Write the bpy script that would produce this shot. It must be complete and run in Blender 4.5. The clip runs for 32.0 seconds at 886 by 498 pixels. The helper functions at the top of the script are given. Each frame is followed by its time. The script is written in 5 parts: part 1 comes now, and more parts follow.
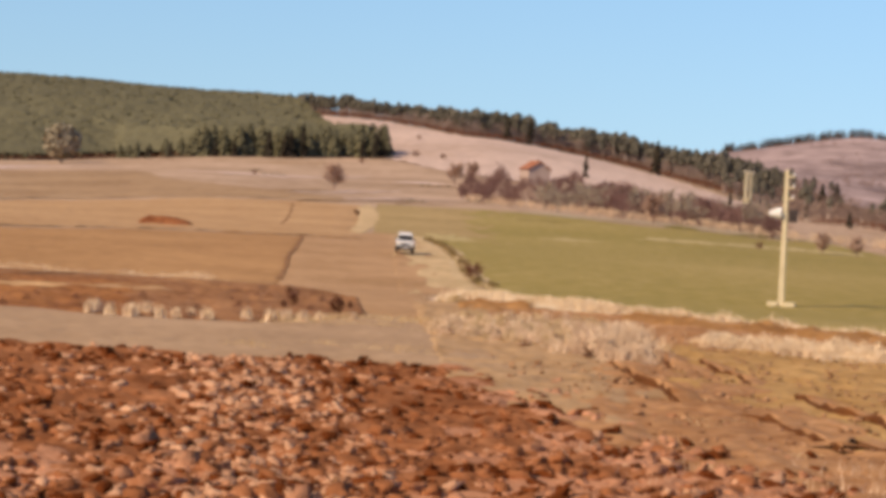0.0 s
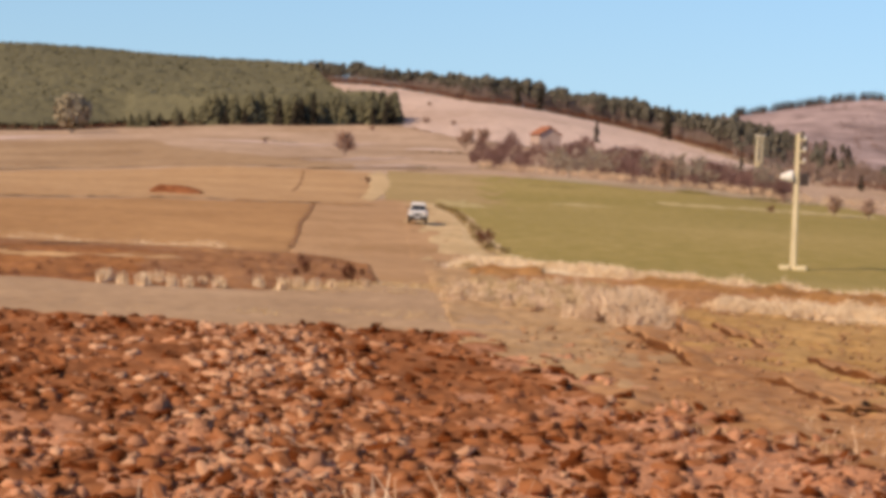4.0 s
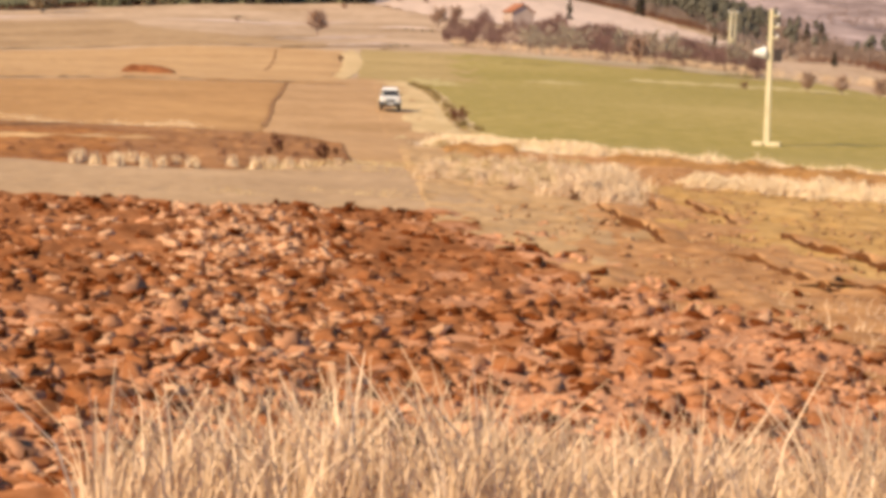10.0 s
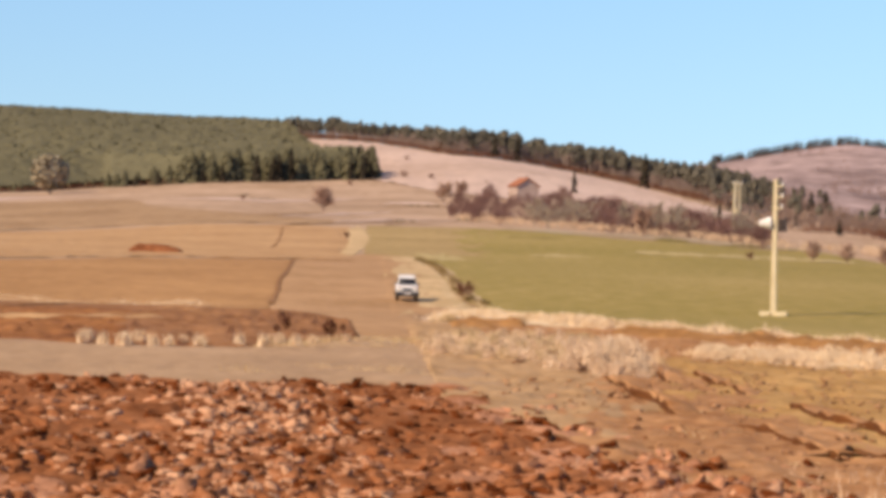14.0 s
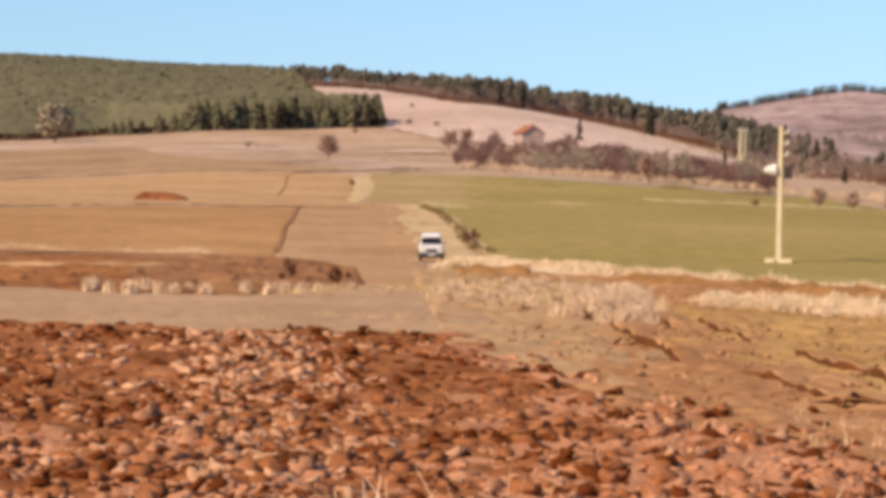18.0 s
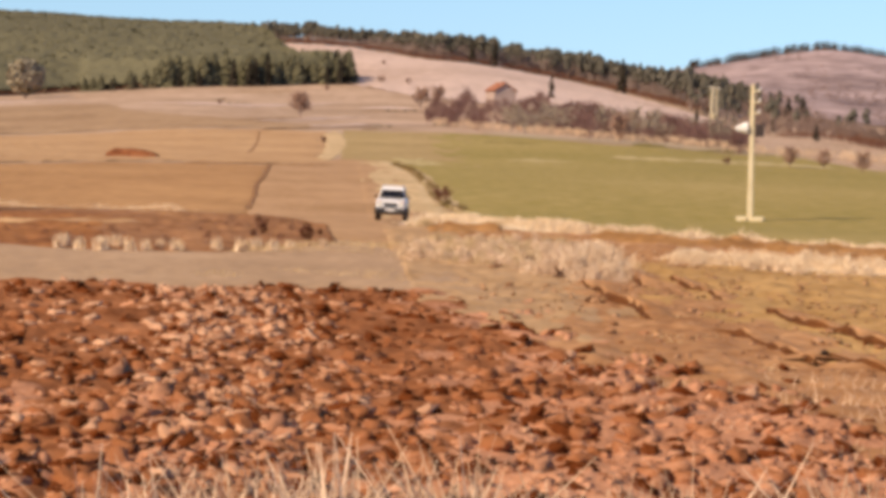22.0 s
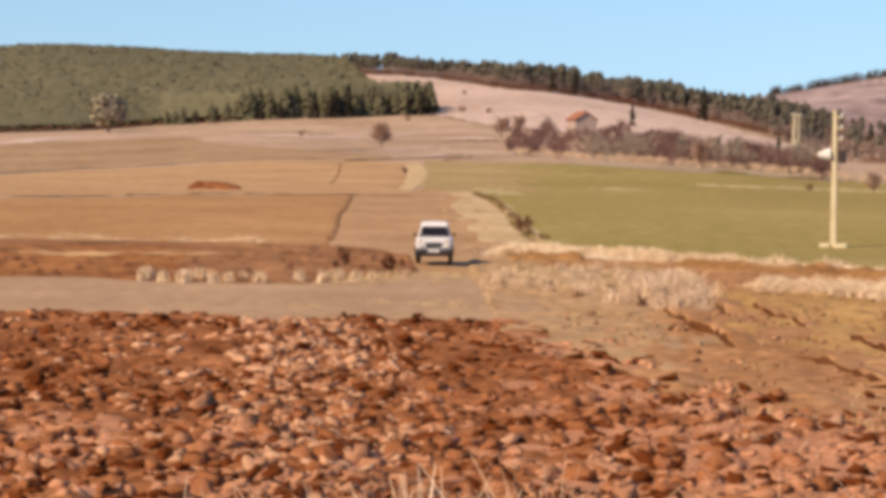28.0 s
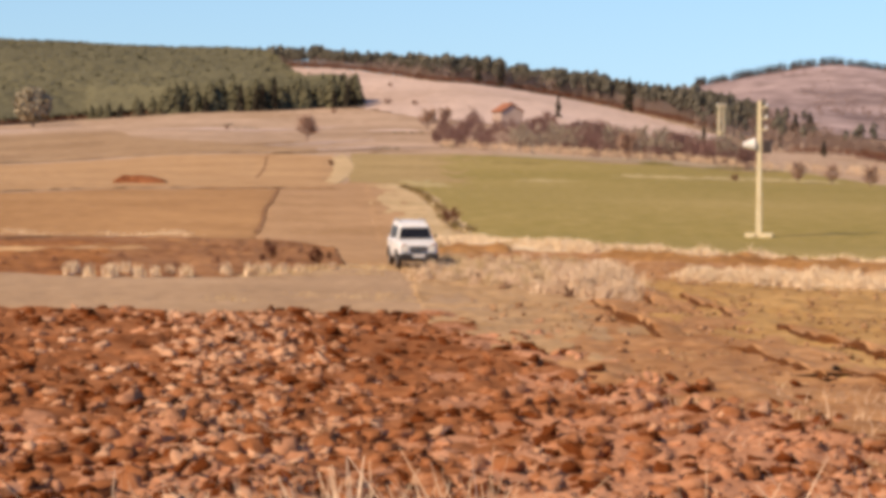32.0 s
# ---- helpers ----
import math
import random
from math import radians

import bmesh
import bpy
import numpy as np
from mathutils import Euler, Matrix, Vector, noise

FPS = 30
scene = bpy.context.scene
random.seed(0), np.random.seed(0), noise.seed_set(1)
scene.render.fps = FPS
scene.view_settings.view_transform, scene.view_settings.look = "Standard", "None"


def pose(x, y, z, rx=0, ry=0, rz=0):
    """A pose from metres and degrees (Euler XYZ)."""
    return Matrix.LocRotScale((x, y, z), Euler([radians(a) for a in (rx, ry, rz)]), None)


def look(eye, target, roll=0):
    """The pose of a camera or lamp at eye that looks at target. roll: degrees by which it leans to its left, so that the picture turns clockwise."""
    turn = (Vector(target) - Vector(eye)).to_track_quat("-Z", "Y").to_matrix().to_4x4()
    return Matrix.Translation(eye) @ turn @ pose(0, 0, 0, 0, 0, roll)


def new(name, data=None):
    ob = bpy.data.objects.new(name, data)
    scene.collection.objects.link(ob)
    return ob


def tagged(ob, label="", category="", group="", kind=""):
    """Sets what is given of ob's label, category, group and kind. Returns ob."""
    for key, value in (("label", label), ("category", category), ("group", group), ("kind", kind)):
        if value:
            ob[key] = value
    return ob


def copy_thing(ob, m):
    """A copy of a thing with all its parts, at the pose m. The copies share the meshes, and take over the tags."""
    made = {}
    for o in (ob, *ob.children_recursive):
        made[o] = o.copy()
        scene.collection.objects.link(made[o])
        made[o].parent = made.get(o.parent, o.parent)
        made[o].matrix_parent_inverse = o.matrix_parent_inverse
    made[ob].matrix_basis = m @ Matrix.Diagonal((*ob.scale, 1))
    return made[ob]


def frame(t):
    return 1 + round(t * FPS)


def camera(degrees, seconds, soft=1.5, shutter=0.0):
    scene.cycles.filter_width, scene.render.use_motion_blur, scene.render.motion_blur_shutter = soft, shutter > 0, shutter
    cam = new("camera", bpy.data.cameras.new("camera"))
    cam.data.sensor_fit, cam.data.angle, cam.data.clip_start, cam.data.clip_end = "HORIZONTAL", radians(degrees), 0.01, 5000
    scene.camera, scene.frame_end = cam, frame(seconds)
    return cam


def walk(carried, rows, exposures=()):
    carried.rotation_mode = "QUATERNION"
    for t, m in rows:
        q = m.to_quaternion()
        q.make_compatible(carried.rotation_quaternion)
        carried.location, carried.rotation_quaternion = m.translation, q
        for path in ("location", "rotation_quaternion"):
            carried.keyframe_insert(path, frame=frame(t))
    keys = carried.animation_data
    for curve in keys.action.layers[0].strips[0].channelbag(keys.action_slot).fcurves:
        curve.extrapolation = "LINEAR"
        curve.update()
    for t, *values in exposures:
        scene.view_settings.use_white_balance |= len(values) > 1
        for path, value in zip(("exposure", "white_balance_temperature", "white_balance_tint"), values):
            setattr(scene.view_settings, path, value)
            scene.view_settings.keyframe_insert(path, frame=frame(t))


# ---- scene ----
cam = camera(20.0, 32.0, soft=4.6)
# seconds, yaw, pitch, roll: a hand-held camera that stays where it stands
TURNS = [
    (0, 0.595, -1.150, -3.602),
    (0.5, 0.761, -1.110, -3.654),
    (1, 0.741, -1.076, -3.611),
    (1.5, 0.602, -1.285, -3.596),
    (2, 0.465, -1.361, -3.437),
    (2.5, 0.502, -1.520, -3.463),
    (3, 0.543, -1.712, -3.541),
    (3.5, 0.772, -1.874, -3.265),
    (5.5, 0.802, -1.996, -2.775),
    (6, 0.893, -2.144, -2.672),
    (6.5, 0.802, -2.276, -2.613),
    (7, 0.800, -2.353, -2.628),
    (7.5, 0.725, -2.758, -2.731),
    (8, 0.855, -3.215, -2.714),
    (8.5, 0.556, -3.095, -2.503),
    (9, 0.596, -3.135, -2.682),
    (9.5, -0.346, -3.413, -2.996),
    (10, 0.226, -4.672, -2.745),
    (10.5, 0.342, -3.337, -2.330),
    (11, 0.358, -2.826, -1.880),
    (11.5, 0.436, -2.606, -1.929),
    (12, 0.590, -1.254, -1.861),
    (12.5, 0.537, -1.005, -1.814),
    (13, 0.406, -0.948, -1.911),
    (13.5, 0.341, -0.686, -1.914),
    (15.5, 0.468, -1.291, -1.845),
    (16, 0.502, -1.931, -1.940),
    (16.5, 0.569, -2.249, -1.743),
    (17, 0.186, -2.501, -1.855),
    (17.5, 0.356, -2.350, -1.843),
    (18, 0.474, -1.895, -1.787),
    (18.5, 0.255, -1.931, -1.896),
    (19, 0.193, -1.976, -1.947),
    (19.5, 0.152, -2.262, -1.862),
    (20, -0.097, -2.472, -1.866),
    (20.5, 0.005, -2.681, -1.930),
    (21, 0.071, -2.936, -1.918),
    (21.5, 0.048, -3.034, -1.921),
    (22, -0.167, -2.847, -1.956),
    (22.5, -0.060, -2.820, -1.887),
    (23, 0.003, -2.814, -2.053),
    (23.5, -0.373, 0.470, -2.440),
    (24, -1.220, 0.337, -2.461),
    (24.5, -1.279, -1.450, -2.543),
    (25, -0.841, -2.689, -1.601),
    (25.5, -0.842, -1.890, -1.539),
    (26, 2.064, -1.719, -1.114),
    (26.5, 3.098, -1.901, -1.520),
    (28.5, 1.402, -2.283, -1.293),
    (29, 1.462, -2.343, -1.216),
    (29.5, 0.923, -2.241, -1.122),
    (30, 1.225, -2.169, -0.872),
    (30.5, 1.612, -2.030, -0.901),
    (31, 0.980, -2.107, -1.018),
    (31.5, 0.256, -2.387, -0.986),
    (32, 0.000, -2.360, -1.000),
]
# seconds, stops, white balance: the phone's picture grows warmer when soil fills it
EXPOSURES = [(0, -0.12, 6600, 13), (3.5, -0.12, 6600, 13), (6, -0.04, 6650, 13), (8, 0.01, 6800, 13), (8.5, 0.02, 6800, 13), (9.4, 0.12, 6850, 11), (10, 0.36, 6900, 6), (10.5, 0.27, 6900, 11), (11.5, 0.12, 6700, 12), (12.2, 0.06, 6600, 13), (16, 0.06, 6600, 13), (23, 0.06, 6600, 13), (23.6, -0.13, 6550, 13), (24.2, -0.13, 6550, 13), (25, 0.0, 6600, 13), (26, 0.0, 6600, 13), (32, 0.02, 6650, 13)]
walk(cam, [(t, pose(0, 0, 4.84, 90 + pitch, roll, yaw)) for t, yaw, pitch, roll in TURNS], EXPOSURES)

# ---- light ----
SUN_UP, SUN_ROUND = 37.0, -126.0  # degrees above the horizon; round from ahead, minus is to the left
sun_way = Vector((math.sin(radians(SUN_ROUND)) * math.cos(radians(SUN_UP)), math.cos(radians(SUN_ROUND)) * math.cos(radians(SUN_UP)), math.sin(radians(SUN_UP))))
sun_data = bpy.data.lights.new("sun", "SUN")
sun_data.energy, sun_data.angle, sun_data.color = 5.05, radians(0.5), (1.0, 0.815, 0.56)
sun = new("sun", sun_data)
sun.matrix_world = look(sun_way * 100, (0, 0, 0))
world = bpy.data.worlds.new("sky")
scene.world = world
world.use_nodes = True
wn = world.node_tree.nodes
sky = wn.new("ShaderNodeTexSky")
sky.sky_type, sky.sun_disc = "NISHITA", False
sky.sun_elevation, sky.sun_rotation = radians(SUN_UP), radians(SUN_ROUND)
sky.altitude = 2700
sky.air_density, sky.dust_density, sky.ozone_density = 1.15, 0.0, 8.0
# haze: the pale band at the horizon reaches higher up than in the clear sky model
sky_way, sky_split, sky_join = (wn.new("ShaderNode" + k) for k in ("TexCoord", "SeparateXYZ", "CombineXYZ"))
sky_low, sky_high, sky_z = (wn.new("ShaderNodeMath") for _ in range(3))
sky_low.operation, sky_high.operation, sky_z.operation = "MULTIPLY_ADD", "MULTIPLY_ADD", "MAXIMUM"
sky_low.inputs[1].default_value, sky_low.inputs[2].default_value = 0.38, 0.03
sky_high.inputs[1].default_value, sky_high.inputs[2].default_value = 1.05, -0.05
for a, b in ((sky_way.outputs["Generated"], sky_split.inputs[0]), (sky_split.outputs[0], sky_join.inputs[0]), (sky_split.outputs[1], sky_join.inputs[1]), (sky_split.outputs[2], sky_low.inputs[0]), (sky_split.outputs[2], sky_high.inputs[0]), (sky_low.outputs[0], sky_z.inputs[0]), (sky_high.outputs[0], sky_z.inputs[1]), (sky_z.outputs[0], sky_join.inputs[2]), (sky_join.outputs[0], sky.inputs["Vector"])):
    world.node_tree.links.new(a, b)
world.node_tree.links.new(sky.outputs[0], wn["Background"].inputs[0])
wn["Background"].inputs[1].default_value = 0.127

# ---- the lie of the land: heights in metres over depth (rows) and bearing (columns, sideways over ahead) ----
EYE_Z = 4.84
BEARINGS = (-0.245, -0.176, -0.086, -0.05, 0.0, 0.087, 0.132, 0.157, 0.176, 0.23)
RELIEF = (
    (26, 0, 0, 0, 0, 0, 0, 0, 0, 0, 0),
    (117, 0, 0, 0, 0, 0, 0, 0, 0, 0, 0),
    (135, -0.45, -0.45, -0.45, -0.45, -0.45, -0.45, -0.45, -0.45, -0.45, -0.45),
    (150, -1, -1, -1, -1, -1, -1, -1, -1, -1, -1),
    (167, -1.45, -1.45, -1.45, -1.45, -1.45, -1.45, -1.45, -1.45, -1.45, -1.45),
    (200, -0.55, -0.55, -0.55, -0.55, -0.55, -0.55, -0.55, -0.55, -0.55, -0.55),
    (232, 0, 0, 0, 0, 0, 0, 0, 0, 0, 0),
    (262, 0, 0, 0, 0, 0, 0, 0, 0, 0, 0),
    (300, 0.1, 0.1, 0.2, 0.2, 0.2, 0.2, 0.1, 0.05, 0, 0),
    (420, -0.2, 0.3, 2.6, 2.96, 3.2, 2.5, 1.2, 0.9, 0.6, 0.1),
    (560, 2.2, 3.5, 5.9, 6.03, 6.1, 3, 2, 1.65, 1.3, 1),
    (800, 7.3, 8.8, 14.5, 15, 15.3, 12, 6.9, 5.6, 4.3, 3),
    (950, 20, 25, 27.5, 28.63, 29, 17.7, 12, 10.75, 9.5, 7),
    (1150, 36, 39.5, 37.5, 38.59, 33.5, 24, 20, 19.15, 18.3, 15),
    (1500, 40, 42, 38, 38.16, 36, 31, 34, 35, 36, 33),
    (2000, 42, 42, 42, 42, 42, 50.5, 66, 72.5, 68.5, 56),
    (2800, 40, 40, 40, 40, 40, 40, 48, 49, 50, 45),
    (4600, 30, 30, 30, 30, 30, 30, 30, 30, 30, 30),
)


def glide(xs, ys, q):
    """A smooth curve through (xs, ys) that does not overshoot, at q."""
    xs, ys, q = np.asarray(xs, float), np.asarray(ys, float), np.clip(q, xs[0], xs[-1])
    h = np.diff(xs)
    d = np.diff(ys) / h
    m = np.zeros(len(xs))
    m[0], m[-1] = d[0], d[-1]
    both = d[:-1] * d[1:] > 0
    m[1:-1][both] = 2 * d[:-1][both] * d[1:][both] / (d[:-1] + d[1:])[both]
    i = np.clip(np.searchsorted(xs, q) - 1, 0, len(h) - 1)
    t = (q - xs[i]) / h[i]
    return (ys[i] * (2 * t**3 - 3 * t**2 + 1) + h[i] * m[i] * (t**3 - 2 * t**2 + t)
            + ys[i + 1] * (3 * t**2 - 2 * t**3) + h[i] * m[i + 1] * (t**3 - t**2))


DEPTHS = np.geomspace(26, 4600, 500)
FANS = np.linspace(-0.245, 0.23, 160)
_rows = np.array([glide(BEARINGS, r[1:], FANS) for r in RELIEF])
_depth = [r[0] for r in RELIEF]
SHEET = np.array([glide(_depth, _rows[:, k], DEPTHS) for k in range(len(FANS))]).T


def land(x, y):
    """Height of the ground at x, y (arrays or numbers)."""
    x, y = np.broadcast_arrays(np.asarray(x, float), np.asarray(y, float))
    bank = glide((-5, 6, 12, 17, 24), (3.24, 3.2, 2.5, 1.2, 0), y)
    yy = np.clip(y, 26, 4600)
    a = np.log(yy / 26) / np.log(4600 / 26) * (len(DEPTHS) - 1)
    b = (np.clip(x / yy, FANS[0], FANS[-1]) - FANS[0]) / (FANS[-1] - FANS[0]) * (len(FANS) - 1)
    i, j = np.minimum(a.astype(int), len(DEPTHS) - 2), np.minimum(b.astype(int), len(FANS) - 2)
    a, b = a - i, b - j
    z = (SHEET[i, j] * (1 - a) * (1 - b) + SHEET[i + 1, j] * a * (1 - b) + SHEET[i, j + 1] * (1 - a) * b + SHEET[i + 1, j + 1] * a * b)
    roll = 0.018 * np.clip(yy - 60, 0, 60) / 60 * (np.sin(x * 0.31 + 1.3 * np.sin(y * 0.05)) + np.sin(y * 0.23 + x * 0.11))
    far = np.clip(yy - 300, 0, 500) / 500 * 0.5 * (np.sin(x * 0.045 + y * 0.01) + np.sin(y * 0.031 - x * 0.02 + 1))
    return np.where(y < 26, bank, z + roll + far)

# ---- materials ----
def surface(name, dark, light, grain, patch, rough=0.9, bump=0.4, third=None, island=0.0, spread=0.0, metal=0.0):
    """Two colours mixed by fine grain, large patches and, where wanted, piece by piece. grain, patch: sizes in metres."""
    m = bpy.data.materials.new(name)
    m.use_nodes = True
    n, l = m.node_tree.nodes, m.node_tree.links
    bsdf = n["Principled BSDF"]
    bsdf.inputs["Roughness"].default_value, bsdf.inputs["Metallic"].default_value = rough, metal
    bsdf.inputs["Specular IOR Level"].default_value = 0.06 if rough > 0.7 else 0.4
    where = n.new("ShaderNodeTexCoord")
    fine, wide = n.new("ShaderNodeTexNoise"), n.new("ShaderNodeTexNoise")
    fine.inputs["Scale"].default_value, fine.inputs["Detail"].default_value = 1 / grain, 5
    wide.inputs["Scale"].default_value, wide.inputs["Detail"].default_value = 1 / patch, 3
    for t in (fine, wide):
        l.new(where.outputs["Object"], t.inputs["Vector"])
    add = n.new("ShaderNodeMath")
    add.operation = "ADD"
    l.new(fine.outputs["Fac"], add.inputs[0])
    l.new(wide.outputs["Fac"], add.inputs[1])
    level = n.new("ShaderNodeMapRange")
    level.inputs["From Min"].default_value, level.inputs["From Max"].default_value = 0.72, 1.28
    l.new(add.outputs[0], level.inputs["Value"])
    value = level.outputs[0]
    for amount, kind, socket in ((island, "ShaderNodeNewGeometry", "Random Per Island"), (spread, "ShaderNodeObjectInfo", "Random")):
        if amount:
            src, mix = n.new(kind), n.new("ShaderNodeMix")
            mix.inputs["Factor"].default_value = amount
            l.new(value, mix.inputs["A"])
            l.new(src.outputs[socket], mix.inputs["B"])
            value = mix.outputs["Result"]
    ramp = n.new("ShaderNodeValToRGB")
    ramp.color_ramp.elements[0].color, ramp.color_ramp.elements[1].color = (*dark, 1), (*light, 1)
    if third:
        e = ramp.color_ramp.elements.new(0.55)
        e.color = (*third, 1)
    l.new(value, ramp.inputs["Fac"])
    l.new(ramp.outputs["Color"], bsdf.inputs["Base Color"])
    if bump:
        b = n.new("ShaderNodeBump")
        b.inputs["Strength"].default_value, b.inputs["Distance"].default_value = bump, grain * 0.3
        l.new(fine.outputs["Fac"], b.inputs["Height"])
        l.new(b.outputs[0], bsdf.inputs["Normal"])
    return m


M_GROUND = surface("dry_pasture", (0.38, 0.245, 0.145), (0.63, 0.43, 0.295), 3.5, 34, bump=0.1)
M_PINK = surface("bleached_pasture", (0.5344, 0.3699, 0.2783), (0.7791, 0.566, 0.4554), 4, 60)
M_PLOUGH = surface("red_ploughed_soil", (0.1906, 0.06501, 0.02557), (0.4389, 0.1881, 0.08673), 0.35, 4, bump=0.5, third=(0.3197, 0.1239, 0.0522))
M_CLOD = surface("clod_soil", (0.2105, 0.07179, 0.02819), (0.655, 0.332, 0.1902), 0.16, 3, bump=0.5, island=0.45, spread=0.2, third=(0.3545, 0.137, 0.05773))
M_LIGHTCLOD = surface("trodden_clod_soil", (0.322, 0.1299, 0.06083), (0.6894, 0.3501, 0.2014), 0.12, 4, bump=0.9, island=0.35)
# soil darkened to give the shadow between clods as colour
M_SHADECLOD = surface("shade_clod_soil", (0.0682, 0.01595, 0.0048), (0.2035, 0.0572, 0.0165), 0.1, 3, bump=0.6, island=0.4)
M_PALECLOD = surface("dried_clod_soil", (0.3677, 0.1627, 0.07988), (0.7138, 0.4228, 0.2612), 0.08, 4, bump=0.9, island=0.5)
for _soil in (M_PLOUGH, M_CLOD, M_LIGHTCLOD, M_SHADECLOD, M_PALECLOD):
    _soil.node_tree.nodes["Principled BSDF"].inputs["Specular IOR Level"].default_value = 0.0
M_BROWN = surface("harrowed_soil", (0.376, 0.194, 0.078), (0.546, 0.303, 0.13), 1.2, 14)
M_UPPER = surface("pale_harrowed_soil", (0.445, 0.251, 0.114), (0.604, 0.371, 0.186), 1.6, 18)
M_TAN = surface("stubble", (0.321, 0.191, 0.098), (0.514, 0.334, 0.187), 2.5, 22)
M_GREEN = surface("young_wheat", (0.279, 0.22, 0.0572), (0.461, 0.335, 0.13), 1.4, 80, bump=0.2, third=(0.372, 0.273, 0.0864))
M_TANSOIL = surface("pale_tan_soil", (0.3939, 0.2223, 0.101), (0.5656, 0.3383, 0.1762), 1.2, 9, bump=0.3)
M_ROAD = surface("dusty_track", (0.3927, 0.246, 0.1378), (0.5661, 0.366, 0.214), 0.6, 7, third=(0.4794, 0.305, 0.1733))
M_RUST = surface("rusty_bank_soil", (0.17, 0.062, 0.0234), (0.50, 0.212, 0.0702), 0.5, 5, bump=0.8)
M_EDGE = surface("ochre_edge_soil", (0.30, 0.135, 0.0405), (0.54, 0.275, 0.099), 0.5, 5, bump=0.8)
M_DUST = surface("grey_dust", (0.367, 0.215, 0.1011), (0.551, 0.345, 0.1788), 0.5, 4, bump=0.6)
M_BANKTAN = surface("dry_bank_soil", (0.22, 0.092, 0.036), (0.45, 0.22, 0.096), 0.5, 4, bump=0.8)
M_RUSTLEAF = surface("dark_rusty_leaves", (0.06, 0.018, 0.010), (0.15, 0.05, 0.026), 0.3, 2, bump=0, island=0.6)
M_RIGHT = surface("trodden_soil", (0.32, 0.1428, 0.05381), (0.57, 0.304, 0.1374), 0.5, 4, bump=0.7, third=(0.45, 0.2268, 0.09826))
# dark brown for the shade on a rut's side, put into the colour
M_RUTSHADE = surface("rut_shade_soil", (0.072, 0.025, 0.007), (0.16, 0.058, 0.018), 0.4, 3)
M_FURROW = surface("furrow_soil", (0.25, 0.125, 0.055), (0.36, 0.19, 0.088), 0.4, 3)
M_STRAW = surface("straw", (0.6656, 0.483, 0.286), (0.9568, 0.7455, 0.5096), 0.5, 5, bump=0, island=0.6)
M_LITTER = surface("bleached_litter", (0.58, 0.42, 0.235), (0.88, 0.68, 0.44), 0.5, 3, bump=0.3)
M_OLIVEWEED = surface("olive_weeds", (0.15, 0.095, 0.034), (0.34, 0.23, 0.095), 0.5, 4, bump=0, island=0.5)
M_TUFT = surface("yellow_straw", (0.72, 0.53, 0.325), (0.95, 0.75, 0.52), 0.5, 5, bump=0, island=0.5)
M_DULL = surface("dull_dead_grass", (0.37, 0.275, 0.165), (0.58, 0.445, 0.295), 0.9, 8)
M_CRUMB = surface("mixed_crumbs", (0.13, 0.048, 0.019), (0.58, 0.33, 0.175), 0.3, 3, bump=0.4, island=0.8)
M_VERGE = surface("dead_verge_grass", (0.48, 0.33, 0.16), (0.72, 0.52, 0.30), 0.7, 6)
M_WEED = surface("bleached_weed", (0.61, 0.425, 0.265), (0.88, 0.65, 0.44), 0.5, 4, bump=0, island=0.4)
M_BANK = surface("bank_straw", (0.46, 0.29, 0.17), (0.86, 0.62, 0.43), 0.4, 3, bump=0, island=0.7)
M_PALETWIG = surface("pale_brown_twigs", (0.364, 0.227, 0.163), (0.585, 0.39, 0.286), 2, 20, bump=0, island=0.6)
M_TRACKBANK = surface("pale_track_soil", (0.4635, 0.31, 0.1514), (0.7416, 0.52, 0.2816), 0.8, 6, bump=0.2)
M_GOLD = surface("golden_trodden_soil", (0.35, 0.185, 0.06057), (0.6, 0.355, 0.1359), 0.6, 4, bump=0.6)
M_STEM = surface("greyish_pine_stems", (0.26, 0.185, 0.15), (0.46, 0.345, 0.29), 0.6, 8, bump=0.2, island=0.5)
M_PINE = surface("pine_needles", (0.132, 0.1168, 0.06708), (0.18, 0.1584, 0.0897), 3, 45, bump=0, island=0.12, spread=0.2)
M_BELT = surface("grey_green_needles", (0.09061, 0.07974, 0.06087), (0.2028, 0.1728, 0.1239), 3, 22, bump=0, island=0.2)
# colour of dark conifers, also painted shade at the plantation's front and corner
M_PINEANDSHADE = surface("spruce_and_shade_needles", (0.026, 0.020, 0.014), (0.075, 0.060, 0.041), 3, 30, bump=0, island=0.5)
M_BARK = surface("pine_bark", (0.16, 0.09, 0.06), (0.36, 0.22, 0.16), 0.5, 5, bump=0.3)
M_TWIG = surface("bare_twigs", (0.10, 0.048, 0.038), (0.34, 0.195, 0.165), 2, 25, bump=0, island=0.6, spread=0.3)
M_GREYWOOD = surface("grey_branches", (0.27, 0.21, 0.15), (0.40, 0.32, 0.235), 2, 20, bump=0, island=0.6)
M_PALECROWN = surface("pale_olive_twigs", (0.3192, 0.2606, 0.1734), (0.4403, 0.3659, 0.2546), 2, 20, bump=0, island=0.3)
M_HEATH = surface("heath_scrub", (0.22, 0.145, 0.12), (0.40, 0.275, 0.235), 4, 60, bump=0, island=0.5)
M_PALEWHEAT = surface("yellowed_wheat", (0.42, 0.315, 0.13), (0.60, 0.455, 0.22), 1.0, 9)
M_THINWHEAT = surface("thin_wheat", (0.35, 0.238, 0.095), (0.50, 0.345, 0.155), 1.2, 12, bump=0.2)
M_OLIVE = surface("lush_wheat", (0.20, 0.150, 0.040), (0.30, 0.215, 0.065), 1.0, 12)
